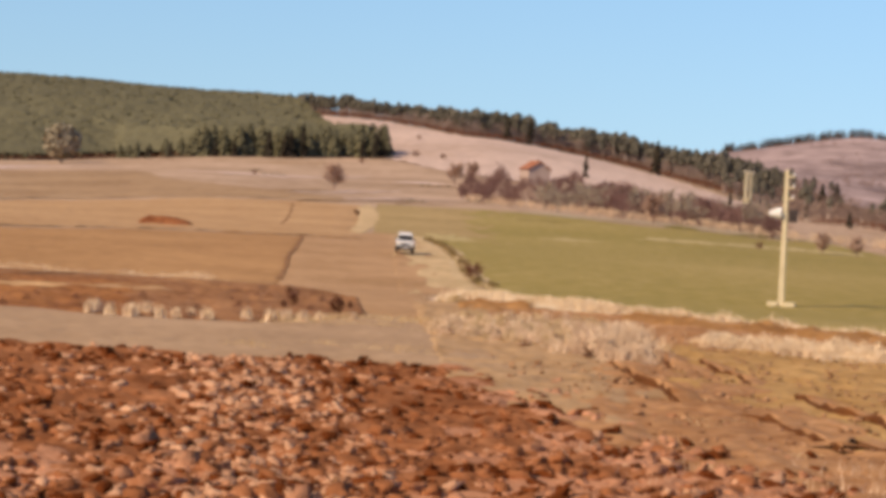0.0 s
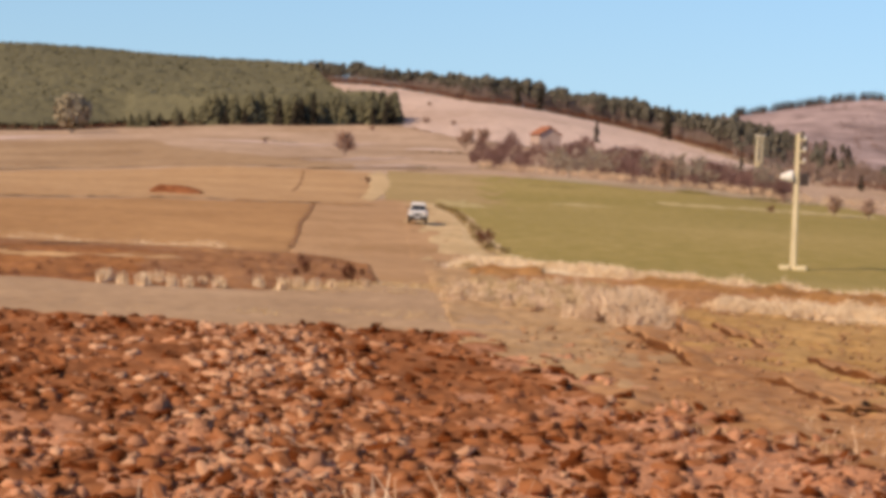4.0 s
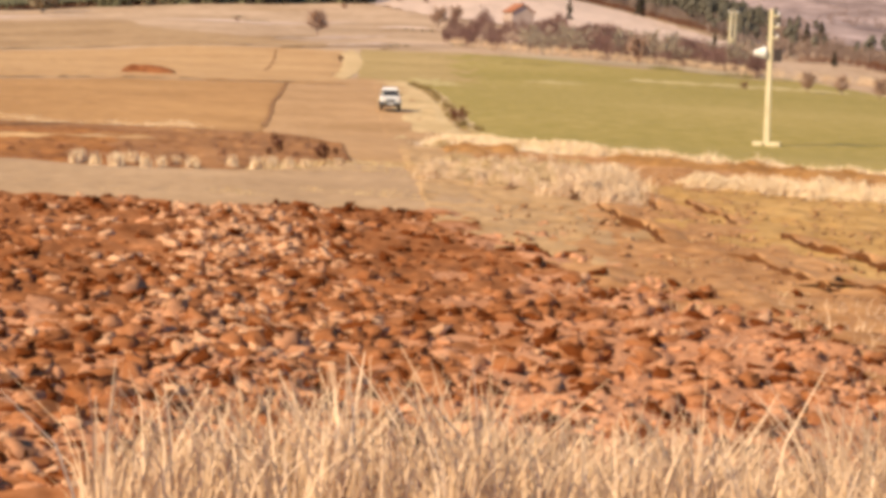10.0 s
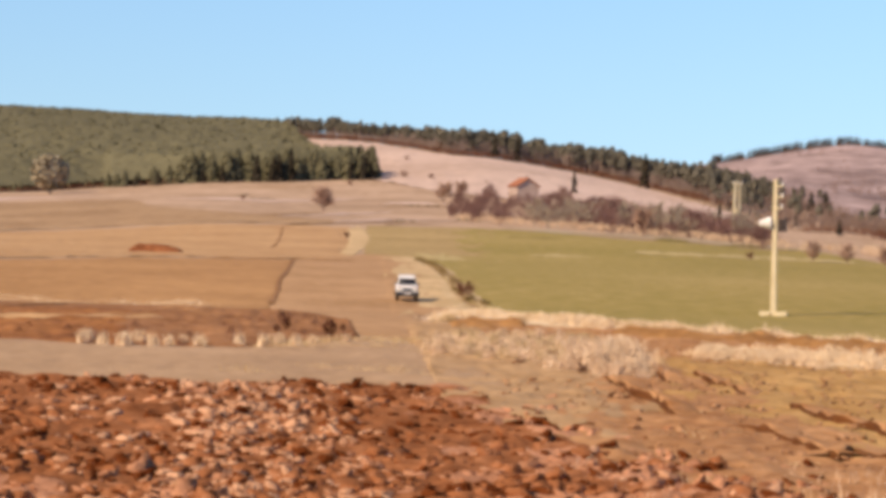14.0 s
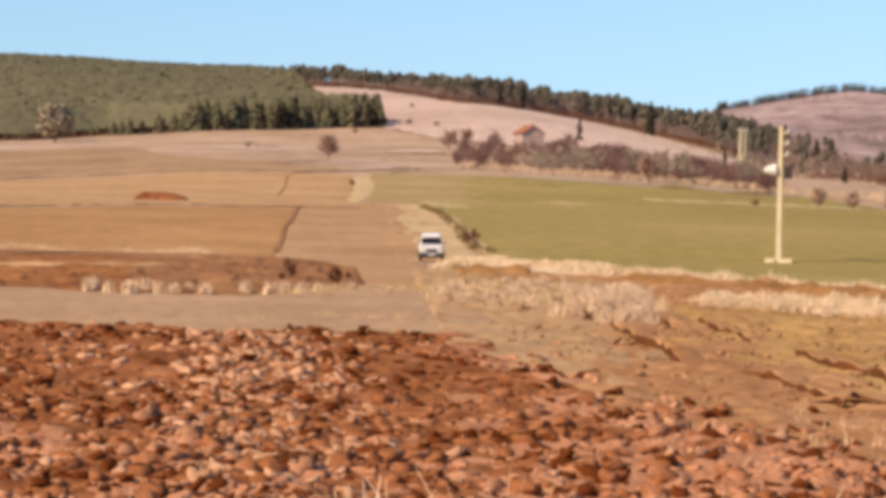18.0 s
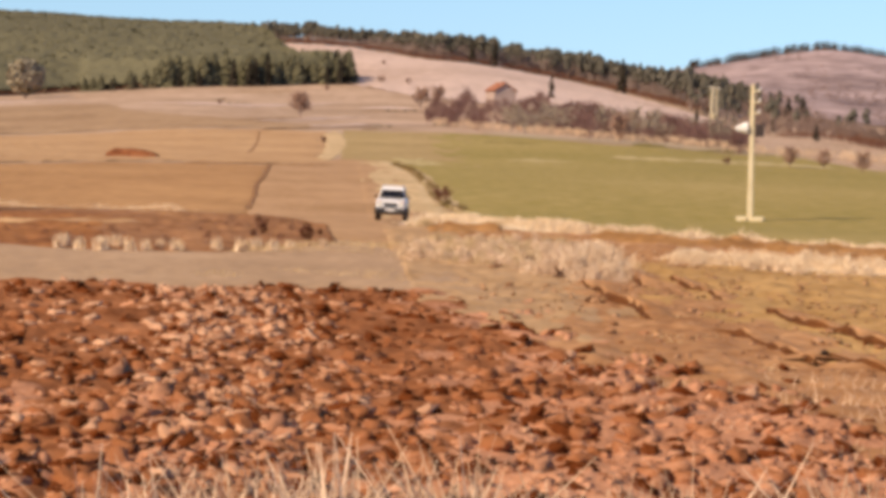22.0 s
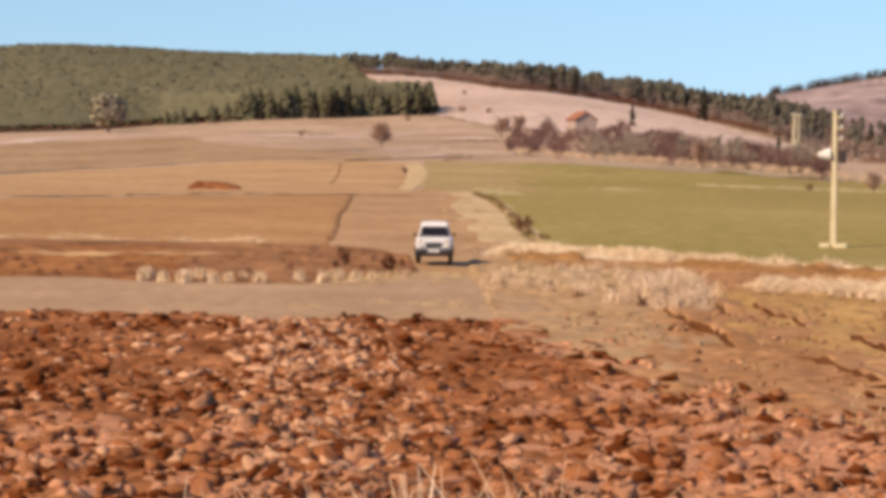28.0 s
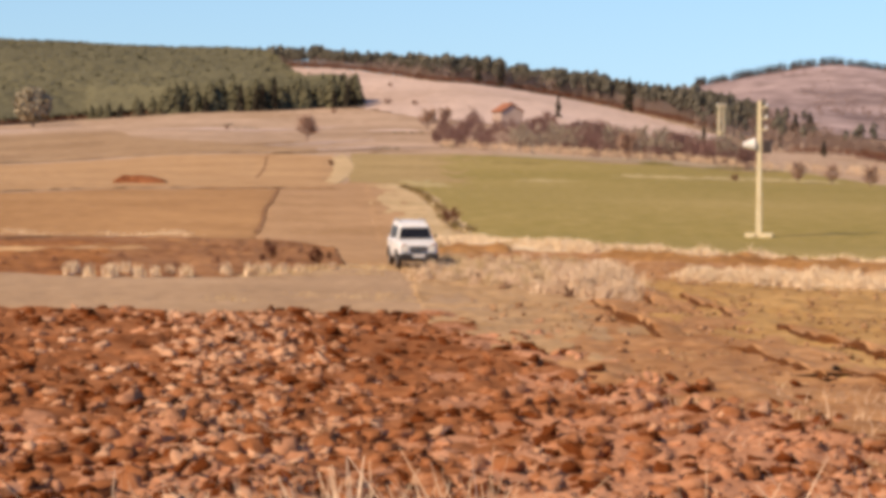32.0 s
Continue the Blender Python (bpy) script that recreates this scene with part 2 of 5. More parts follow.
M_GREYTWIG = surface("greyish_twigs", (0.135, 0.085, 0.066), (0.37, 0.255, 0.20), 2, 25, bump=0, island=0.6, spread=0.3)
M_OAK = surface("withered_leaves", (0.14, 0.055, 0.030), (0.30, 0.14, 0.085), 2, 20, bump=0, island=0.6)
M_CONCRETE = surface("weathered_concrete", (0.62, 0.50, 0.30), (0.80, 0.67, 0.44), 0.15, 1.5, bump=0.2)
M_PORCELAIN = surface("white_enamel", (0.72, 0.66, 0.60), (0.85, 0.80, 0.74), 0.3, 1, rough=0.4, bump=0)
M_IRON = surface("dark_iron", (0.05, 0.035, 0.03), (0.11, 0.08, 0.07), 0.2, 1, rough=0.6, bump=0.1, metal=0.6)
M_ROOF = surface("orange_roof_tiles", (0.27, 0.10, 0.05), (0.44, 0.18, 0.10), 0.4, 3)
M_WALL = surface("pale_plaster", (0.40, 0.29, 0.235), (0.52, 0.385, 0.32), 0.4, 3)
M_HEAP = surface("dung_heap", (0.15, 0.048, 0.0192), (0.36, 0.136, 0.056), 0.5, 3, bump=0.9)
M_PAINT = surface("white_car_paint", (0.80, 0.74, 0.69), (0.90, 0.85, 0.80), 0.4, 1.5, rough=0.35, bump=0)
M_TYRE = surface("dusty_rubber", (0.03, 0.022, 0.017), (0.08, 0.055, 0.04), 0.1, 0.6, rough=0.9, bump=0.2)
M_TRIM = surface("black_plastic", (0.018, 0.016, 0.015), (0.05, 0.04, 0.035), 0.1, 0.7, rough=0.6, bump=0.1)
M_STEEL = surface("grey_steel", (0.35, 0.33, 0.31), (0.5, 0.47, 0.44), 0.1, 0.5, rough=0.4, bump=0, metal=0.8)
M_LENS = surface("headlight_lens", (0.75, 0.68, 0.58), (0.9, 0.85, 0.76), 0.05, 0.3, rough=0.12, bump=0)
M_GLASS = surface("dark_car_glass", (0.012, 0.012, 0.016), (0.025, 0.025, 0.03), 0.3, 1, rough=0.25, bump=0)
M_GLASS.node_tree.nodes["Principled BSDF"].inputs["Specular IOR Level"].default_value = 0.2
M_AMBER = surface("amber_lens", (0.55, 0.2, 0.03), (0.7, 0.28, 0.05), 0.05, 0.3, rough=0.2, bump=0)


# ---- mesh helpers ----
def bulk(name, verts, quads, mats, index=None):
    """One mesh from arrays of points and four-cornered faces."""
    me = bpy.data.meshes.new(name)
    verts, quads = np.asarray(verts, np.float32), np.asarray(quads, np.int32)
    me.vertices.add(len(verts))
    me.vertices.foreach_set("co", verts.ravel())
    me.loops.add(quads.size)
    me.loops.foreach_set("vertex_index", quads.ravel())
    me.polygons.add(len(quads))
    me.polygons.foreach_set("loop_start", np.arange(0, quads.size, 4, dtype=np.int32))
    for m in mats:
        me.materials.append(m)
    if index is not None:
        me.polygons.foreach_set("material_index", np.asarray(index, np.int32))
    me.update(calc_edges=True)
    me.validate()
    return me


def smooth(me):
    me.polygons.foreach_set("use_smooth", np.ones(len(me.polygons), bool))
    return me


def lattice(x, y, seed):
    """Smooth random values in 0..1 on a unit grid."""
    i, j = np.floor(x).astype(np.int64), np.floor(y).astype(np.int64)
    a, b = x - i, y - j
    a, b = a * a * (3 - 2 * a), b * b * (3 - 2 * b)

    def toss(p, q):
        h = (p * 374761393 + q * 668265263 + seed * 974711) & 0x7FFFFFFF
        h = ((h ^ (h >> 13)) * 1274126177) & 0x7FFFFFFF
        return ((h ^ (h >> 16)) & 0xFFFF) / 65535.0

    return (toss(i, j) * (1 - a) + toss(i + 1, j) * a) * (1 - b) + (toss(i, j + 1) * (1 - a) + toss(i + 1, j + 1) * a) * b


def along(line, n):
    """n points at even steps along a polyline."""
    p = np.array(line, float)
    s = np.concatenate([[0], np.cumsum(np.hypot(*np.diff(p, axis=0).T))])
    q = np.linspace(0, s[-1], n)
    return np.stack([glide(s, p[:, 0], q), glide(s, p[:, 1], q)], 1)


def grid_faces(n, m):
    i, j = np.meshgrid(np.arange(n - 1), np.arange(m - 1), indexing="ij")
    k = (i * m + j).ravel()
    return np.stack([k, k + m, k + m + 1, k + 1], 1)


def draped(name, a, b, n, m, lift, material, label, ragged=0.0, rough=0.0, grain=1.0, taper=False, mix=()):
    """A field between two edge lines, laid on the land."""
    p, q = along(a, n), along(b, n)
    w = np.linspace(0, 1, m)[None, :, None]
    xy = p[:, None] * (1 - w) + q[:, None] * w
    if taper:
        mid, t = (p + q)[:, None] / 2, np.linspace(0, 1, n)[:, None, None]
        slim = np.sin(np.pi * np.clip(t, 0.01, 0.99)) ** 0.7 * (0.35 + 0.9 * lattice(t * 7, t * 0 + p[0, 0], 14))
        xy = mid + (xy - mid) * slim
    if ragged:
        edge = np.minimum(np.minimum(np.arange(m), np.arange(m)[::-1])[None], np.minimum(np.arange(n), np.arange(n)[::-1])[:, None])
        k = np.where(edge == 0, 1.0, 0.0)
        s = max(ragged * 2.0, 0.5)
        gap = 0.4 * np.minimum(np.linalg.norm(xy[:, 1] - xy[:, 0], axis=1)[:, None], np.linalg.norm(np.gradient(xy[:, 0], axis=0), axis=1)[:, None])
        k = k * np.minimum(ragged, gap) * 2
        jx, jy = (lattice(xy[..., 0] / s, xy[..., 1] / s, seed) - 0.5 for seed in (3, 8))
        xy[..., 0] += k * jx
        xy[..., 1] += k * jy
    up = np.full(xy.shape[:2], float(lift))
    if rough:
        up = up + rough * (lattice(xy[..., 0] / grain, xy[..., 1] / grain, 5) + 0.5 * lattice(xy[..., 0] / grain * 2.3, xy[..., 1] / grain * 2.3, 6) - 0.75)
    # the edges run out into the ground
    i, j = np.arange(n)[:, None], np.arange(m)[None]
    run = np.clip(np.minimum(np.minimum(i, n - 1 - i) / max(1, min(5, n // 4)), np.minimum(j, m - 1 - j) / max(1, min(5, m // 4))), 0, 1)
    z = land(xy[..., 0], xy[..., 1]) + np.where(run == 0, np.where(xy[..., 1] < 165, -0.08, up - 0.06), 0.02 + (up - 0.02) * run)
    v = np.concatenate([xy, z[..., None]], 2).reshape(-1, 3)
    f = grid_faces(n, m)
    flat = np.cross(v[f[0, 1]] - v[f[0, 0]], v[f[0, 2]] - v[f[0, 0]])[2]
    index = np.zeros(len(f), np.int32)
    for k, (_, where) in enumerate(mix):
        # other soil shows through in crumbling patches
        c = xy[:-1, :-1].reshape(-1, 2)
        along_it, across = (g.ravel() for g in np.meshgrid(np.linspace(0, 1, n)[:-1], np.linspace(0, 1, m)[:-1], indexing="ij"))
        index[where(c[:, 0], c[:, 1], along_it, across) > 0] = k + 1
    me = smooth(bulk(name, v, f if flat > 0 else f[:, ::-1], [material] + [k for k, _ in mix], index))
    return tagged(new(name, me), label, "ground", kind="structure")


def fleck(x, y, a, b):
    """Two sizes of random flecks around 0; a, b: their size across and in depth, in metres."""
    return 1.3 * (lattice(x / a, y / b, 41) - 0.5) + 0.9 * (lattice(x / a / 4, y / b / 4, 42) - 0.5)


def tube(points, radii, sides=4):
    """A tapered tube along points: verts, quads."""
    points = np.asarray(points, float)
    d = np.gradient(points, axis=0)
    d /= np.linalg.norm(d, axis=1)[:, None] + 1e-9
    ref = np.where(np.abs(d[:, 2:3]) > 0.9, [[1.0, 0, 0]], [[0, 0, 1.0]])
    s = np.cross(d, ref)
    s /= np.linalg.norm(s, axis=1)[:, None]
    t = np.cross(d, s)
    a = np.arange(sides) / sides * 2 * np.pi
    ring = s[:, None] * np.cos(a)[None, :, None] + t[:, None] * np.sin(a)[None, :, None]
    v = (points[:, None] + ring * np.asarray(radii, float)[:, None, None]).reshape(-1, 3)
    f = [(i * sides + j, i * sides + (j + 1) % sides, (i + 1) * sides + (j + 1) % sides, (i + 1) * sides + j) for i in range(len(points) - 1) for j in range(sides)]
    return v, np.array(f)


def joined(pieces):
    v, f, at = [], [], 0
    for a, b in pieces:
        v.append(a)
        f.append(np.asarray(b) + at)
        at += len(a)
    return np.concatenate(v), np.concatenate(f)


def leaf_cards(rng, centres, size, out=None, loose=0.28):
    """A small four-cornered tuft at each centre; out: the way it faces, as far as it has one."""
    n = len(centres)
    a = rng.normal(size=(n, 3))
    if out is not None:
        out = out + rng.normal(0, loose, (n, 3))
        a = np.cross(out, a)
    a /= np.linalg.norm(a, axis=1)[:, None]
    b = np.cross(a, rng.normal(size=(n, 3)) if out is None else out)
    b /= np.linalg.norm(b, axis=1)[:, None]
    s = (size * rng.uniform(0.6, 1.3, n))[:, None]
    c = np.asarray(centres)
    v = np.stack([c - a * s - b * s * 0.5, c + a * s * 0.3 - b * s, c + a * s + b * s * 0.4, c - a * s * 0.2 + b * s], 1).reshape(-1, 3)
    return v, np.arange(4 * n).reshape(n, 4)


def pine(rng, h, clumps=80, skirt=0.18, slim=0.2, card=0.5, rings=5, sides=4, dome=False):
    """A conifer: (trunk, crown); dome: an old round-topped crown."""
    lean = rng.normal(0, 0.015, 2)
    zs = np.linspace(0, h * 0.96, rings)
    trunk = tube(np.stack([lean[0] * zs, lean[1] * zs, zs - 0.3], 1), np.linspace(0.022 * h, 0.004 * h, rings), sides)
    k = rng.uniform(0, 1, clumps) ** 0.8
    z = h * (skirt + (1 - skirt) * k)
    r = h * slim * (1.25 * (1 - k ** 3) ** 0.5 * (0.55 + 0.45 * k) if dome else (1 - k) ** 0.5) * rng.uniform(0.35, 1.1, clumps)
    w = rng.uniform(0, 2 * np.pi, clumps)
    c = np.stack([r * np.cos(w) + lean[0] * z, r * np.sin(w) + lean[1] * z, z - r * 0.25], 1)
    return trunk, leaf_cards(rng, c, card * h / 10 * 1.5 * (0.85 if dome else 1.15 - 0.7 * k), np.stack([np.cos(w), np.sin(w), np.full(clumps, 0.7)], 1))


def bare_tree(rng, h, limbs=9, twigs=7, spread=0.55, thick=0.02, wisp=0.012, rings=4, sides=4):
    """A leafless tree: (trunk and limbs, twigs)."""
    wood, fine = [], []
    zs = np.linspace(0, h * 0.8, 5)
    sway = np.cumsum(rng.normal(0, 0.02 * h, (5, 2)), axis=0) * (zs > 0)[:, None]
    stem = np.concatenate([sway, zs[:, None] - 0.15], 1)
    wood.append(tube(stem if rings > 2 else stem[::2], np.linspace(thick * h, thick * h * 0.25, 5 if rings > 2 else 3), sides))
    for _ in range(limbs):
        k = rng.uniform(0.2, 1.0)
        o = np.array([np.interp(k * 0.8 * h, zs, stem[:, i]) for i in range(3)])
        w, up = rng.uniform(0, 2 * np.pi), rng.uniform(0.5, 1.2)
        d = np.array([np.cos(w), np.sin(w), up])
        n = h * spread * rng.uniform(0.5, 1.0) * (1.15 - 0.6 * k)
        p = o + np.linspace(0, 1, rings)[:, None] * d * n / np.linalg.norm(d) + rng.normal(0, 0.02 * h, (rings, 3)) * np.linspace(0, 1, rings)[:, None]
        wood.append(tube(p, np.linspace(thick * h * 0.45, thick * h * 0.1, rings), 3))
        for _ in range(twigs):
            q = p[0] + (p[-1] - p[0]) * rng.uniform(0.3, 1.0)
            e = d / np.linalg.norm(d) + rng.normal(0, 0.55, 3)
            m = h * rng.uniform(0.08, 0.2)
            s = np.cross(e, rng.normal(size=3))
            s *= wisp * h / np.linalg.norm(s)
            fine.append((np.array([q - s, q + s, q + e * m + s * 0.3, q + e * m - s * 0.3]), np.array([[0, 1, 2, 3]])))
    return joined(wood), joined(fine)


def tussock(rng, n=150, card=0.055, flat=0.7):
    """A low dome of tangled dry leaves, one metre across."""
    d = rng.normal(size=(n, 3))
    d /= np.linalg.norm(d, axis=1)[:, None]
    c = d * rng.uniform(0.25, 0.5, (n, 1))
    c[:, 2] = np.abs(c[:, 2]) * 2 * flat
    return (leaf_cards(rng, c, np.full(n, card), d * [1, 1, 0.5] + [0, 0, 0.6], 0.6),)


def round_tree(rng, h, clumps=400):
    """A round-crowned tree of fine pale twigs: (trunk, crown)."""
    zs = np.linspace(0, h * 0.6, 4)
    trunk = tube(np.stack([0 * zs, 0 * zs, zs - 0.3], 1), np.linspace(0.03 * h, 0.012 * h, 4), 5)
    d = rng.normal(size=(clumps, 3))
    d /= np.linalg.norm(d, axis=1)[:, None]
    c = d * rng.uniform(0.5, 1.0, (clumps, 1)) * [0.34 * h, 0.34 * h, 0.44 * h] + [0, 0, 0.54 * h]
    return trunk, leaf_cards(rng, c, np.full(clumps, 0.05 * h), d, 0.7)


def scattered(rng, protos, xy, scales, flat=1.0):
    """Many copies of the prototypes at places on the land: verts, quads, slot of each face."""
    vs, fs, ms, at = [], [], [], 0
    xy = np.asarray(xy)
    z = land(xy[:, 0], xy[:, 1])
    which = rng.integers(0, len(protos), len(xy))
    turn = rng.uniform(0, 2 * np.pi, len(xy))
    for k, parts in enumerate(protos):
        sel = np.nonzero(which == k)[0]
        if not len(sel):
            continue
        c, s, g = np.cos(turn[sel])[:, None], np.sin(turn[sel])[:, None], np.asarray(scales)[sel][:, None]
        for slot, (v, f) in enumerate(parts):
            x = (v[:, 0] * c - v[:, 1] * s) * g + xy[sel, 0:1]
            y = (v[:, 0] * s + v[:, 1] * c) * g + xy[sel, 1:2]
            w = v[:, 2] * g * flat + z[sel][:, None]
            vs.append(np.stack([x, y, w], 2).reshape(-1, 3))
            fs.append((f[None] + (np.arange(len(sel)) * len(v))[:, None, None]).reshape(-1, 4) + at)
            ms.append(np.full(len(sel) * len(f), slot))
            at += len(sel) * len(v)
    return np.concatenate(vs), np.concatenate(fs), np.concatenate(ms)


def blades(rng, xy, height, width, bend=0.35, base=None):
    """Grass stalks of two bent pieces each."""
    n = len(xy)
    z = land(xy[:, 0], xy[:, 1]) if base is None else base
    o = np.stack([xy[:, 0], xy[:, 1], z - 0.03], 1)
    w = rng.uniform(0, 2 * np.pi, n)
    lean = np.stack([np.cos(w), np.sin(w), np.zeros(n)], 1) * (rng.uniform(0.05, 1, n) * bend)[:, None]
    turn = rng.uniform(0, 2 * np.pi, n)
    s = np.stack([np.cos(turn), np.sin(turn), np.zeros(n)], 1) * np.asarray(width).reshape(-1, 1)
    h = np.asarray(height).reshape(-1, 1)
    up = np.array([[0, 0, 1.0]])
    mid = o + (lean * 0.4 + up * 0.6) * h
    top = o + (lean * 1.1 + up * 0.97) * h
    v = np.stack([o - s, o + s, mid + s * 0.8, mid - s * 0.8, top + s * 0.3, top - s * 0.3], 1).reshape(-1, 3)
    k = np.arange(n)[:, None] * 6
    return v, np.concatenate([k + [[0, 1, 2, 3]], k + [[3, 2, 4, 5]]])


def stuff(name, me, label, category):
    return tagged(new(name, me), label, category, kind="stuff")


def part(name, bm, material, parent, label=""):
    """Links a bmesh as one mesh object under a thing or a part."""
    me = bpy.data.meshes.new(name)
    bm.to_mesh(me)
    bm.free()
    me.materials.append(material)
    ob = new(name, me)
    ob.parent = parent
    return tagged(ob, label)


def mesh_part(name, vf, material, parent, label="", shade=False):
    me = bulk(name, vf[0], vf[1], [material])
    ob = new(name, smooth(me) if shade else me)
    ob.parent = parent
    return tagged(ob, label)


def thing(name, x, y, label, category, group="", z=None, turn=0.0):
    ob = new(name)
    ob.matrix_world = pose(x, y, float(land(x, y)) if z is None else z, 0, 0, turn)
    return tagged(ob, label, category, group)


def block(bm, sx, sy, sz, x=0, y=0, z=0, bevel=0.0, turn=None):
    """Adds a box, its edges rounded, to a bmesh."""
    made = bmesh.ops.create_cube(bm, size=1, matrix=Matrix.Translation((x, y, z)) @ (turn or Matrix()) @ Matrix.Diagonal((sx, sy, sz, 1)))
    if bevel:
        edges = list({e for v in made["verts"] for e in v.link_edges})
        bmesh.ops.bevel(bm, geom=edges, offset=bevel, segments=2, affect="EDGES", profile=0.6)
    return bm


def rod(bm, a, b, r1, r2, sides=10):
    """Adds a tapered round bar from a to b."""
    a, b = Vector(a), Vector(b)
    m = Matrix.Translation((a + b) / 2) @ (b - a).to_track_quat("Z", "Y").to_matrix().to_4x4()
    bmesh.ops.create_cone(bm, cap_ends=True, segments=sides, radius1=r1, radius2=r2, depth=(b - a).length, matrix=m)
    return bm


# ---- the ground and the fields ----
def ground_sheet():
    turns = np.radians(np.concatenate([np.arange(-180, -24, 4), np.arange(-24, -16, 1), np.arange(-16, 16, 0.12), np.arange(16, 24, 1), np.arange(24, 180.1, 4)]))
    rings = np.concatenate([np.linspace(0.02, 24, 26), np.geomspace(26, 4550, 210)])
    x, y = rings[:, None] * np.sin(turns)[None], rings[:, None] * np.cos(turns)[None]
    x = x + 0.35 * np.exp(-rings / 5)[:, None]
    z = land(x, y)
    z -= 0.06 * (y > 26)
    v = np.stack([x, y, z], 2).reshape(-1, 3)
    f = grid_faces(len(rings), len(turns))
    return tagged(new("ground", smooth(bulk("ground", v, f[:, ::-1], [M_GROUND]))), "pale dry pasture that rises to low hills", "ground", kind="structure")


ground_sheet()
draped("tan_strip", [(-11.4, 150.0), (-8.0, 132.0), (-5.2, 106.0), (-0.8, 98.0)], [(-17.0, 262.0), (-13.8, 282.0), (-10.9, 305.0), (-6.4, 306.0)], 90, 70, 0.03, M_TANSOIL, "bare tan strip of field beside the track", 0.8, 0.04, 1.2)
draped("brown_field", [(-29.0, 121.0), (-26.6, 148.0), (-17.0, 152.0), (-11.5, 150.4)], [(-51.9, 213.3), (-39.6, 225.1), (-26.2, 257.3), (-17.1, 259.7)], 120, 50, 0.04, M_BROWN, "bare reddish-brown harrowed field", 0.5, 0.04, 1.2)
draped("upper_field", [(-52.6, 216.3), (-40.7, 231.1), (-27.0, 265.3), (-11.9, 274.1)], [(-70.5, 289.8), (-72.8, 413.5), (-54.7, 417.2), (-46.2, 425.4), (-30.6, 420.5), (-17.8, 412.4)], 120, 40, 0.05, M_UPPER, "bare pale orange-brown field on the rise", 1.2, 0.15, 2)
draped("tan_field", [(-73.5, 301.9), (-76.3, 433.2), (-47.1, 433.1), (-21.7, 430.6)], [(-160.8, 660.2), (-116.8, 662.8), (-94.9, 665.6), (-67.0, 558.5), (-42.1, 514.7), (-23.4, 466.0)], 120, 40, 0.08, M_TAN, "dull tan stubble field below the wood", 2.0, 0.2, 3)
draped("green_field", [(-11.4, 305.0), (-6.2, 296.0), (-1.9, 244.0), (0.4, 188.4), (1.9, 175.3), (4.2, 158.1), (8.4, 117.4), (13.3, 113.6), (19.5, 110.2), (23.5, 107.7)], [(-15.4, 424.0), (-6.1, 423.8), (1.6, 429.3), (7.3, 427.9), (15.7, 420.5), (28.7, 403.6), (42.6, 406.3), (59.8, 431.5), (64.4, 364.6), (73.8, 339.3)], 260, 140, 0.05, M_GREEN, "olive-green field of young winter wheat", 0.6, 0.08, 0.8, mix=((M_THINWHEAT, lambda x, y, a, b: np.minimum((1.0 - x) / 9, (y - 285) / 35) + 0.8 * fleck(x, y, 1.6, 7)),))
draped("grass_strip", [(22.9, 343.0), (30.4, 339.5), (38.9, 347.1), (47.7, 354.0), (56.5, 353.4)], [(23.6, 353.2), (31.6, 353.2), (40.8, 364.5), (50.7, 376.2), (59.7, 373.6)], 90, 6, 0.10, M_PALEWHEAT, "thin pale strip of dead grass in the wheat", 1.0, 0.2, 1.5)
draped("grass_strip", [(9.2, 318.3), (14.2, 321.1)], [(9.5, 326.4), (14.6, 329.7)], 30, 5, 0.10, M_PALEWHEAT, "thin pale strip of dead grass in the wheat", 0.8, 0.2, 1.5)
BANK_LEFT = [(-9.0, 290.0), (-7.0, 230.0), (-5.2, 186.0), (-3.2, 140.0)]
BANK_RIGHT = [(-5.5, 300.0), (-2.0, 255.0), (-0.4, 214.0), (0.3, 191.0), (1.0, 178.0), (2.4, 170.0)]
draped("dirt_track", BANK_LEFT, BANK_RIGHT, 220, 60, 0.05, M_TRACKBANK, "pale worn earth farm track beside the wheat", 1.2, 0.10, 1.1, mix=(
    (M_TANSOIL, lambda x, y, a, b: 0.75 - b / 0.6 + 1.5 * fleck(x, y, 1.1, 9)),
    (M_VERGE, lambda x, y, a, b: (b - 0.80) / 0.16 + 1.1 * fleck(b * 60 + 40, a * 30, 1.8, 3.0))))
draped("grass_verge", [(-14.3, 295.8), (-15.0, 335.7), (-15.6, 355.4), (-16.4, 372.7), (-17.8, 398.0)], [(-12.3, 292.8), (-12.2, 329.7), (-12.3, 357.4), (-13.5, 384.1), (-16.4, 421.0)], 60, 12, 0.03, M_TRACKBANK, "pale dead grass round a bend of the track", 1.6, 0.05, 1.5)
draped("grass_verge", [(-14.6, 302.6), (-16.6, 353.5), (-18.9, 394.5)], [(-14.3, 303.0), (-16.2, 353.5), (-18.4, 394.5)], 40, 4, 0.03, M_TAN, "pale dead grass round a bend of the track", 1.6, 0.04, 1.5)
draped("red_bank", [(-21.6, 88.8), (-16.0, 91.2), (-13.3, 89.6), (-11.3, 89.1)], [(-27.5, 113.0), (-21.2, 120.6), (-18.0, 120.8), (-15.3, 120.0)], 130, 26, 0.10, M_RUST, "low rusty-red bank of dug soil beside the road", 0.5, 0.26, 1.1)
draped("red_bank", [(-11.9, 89.3), (-9.1, 89.7), (-6.8, 91.4), (-3.8, 100.4)], [(-16.8, 118.5), (-12.4, 122.2), (-9.6, 128.8), (-4.7, 114.9)], 110, 26, 0.13, M_BANKTAN, "low orange-tan bank of dug soil beside the road", 0.5, 0.26, 1.1)
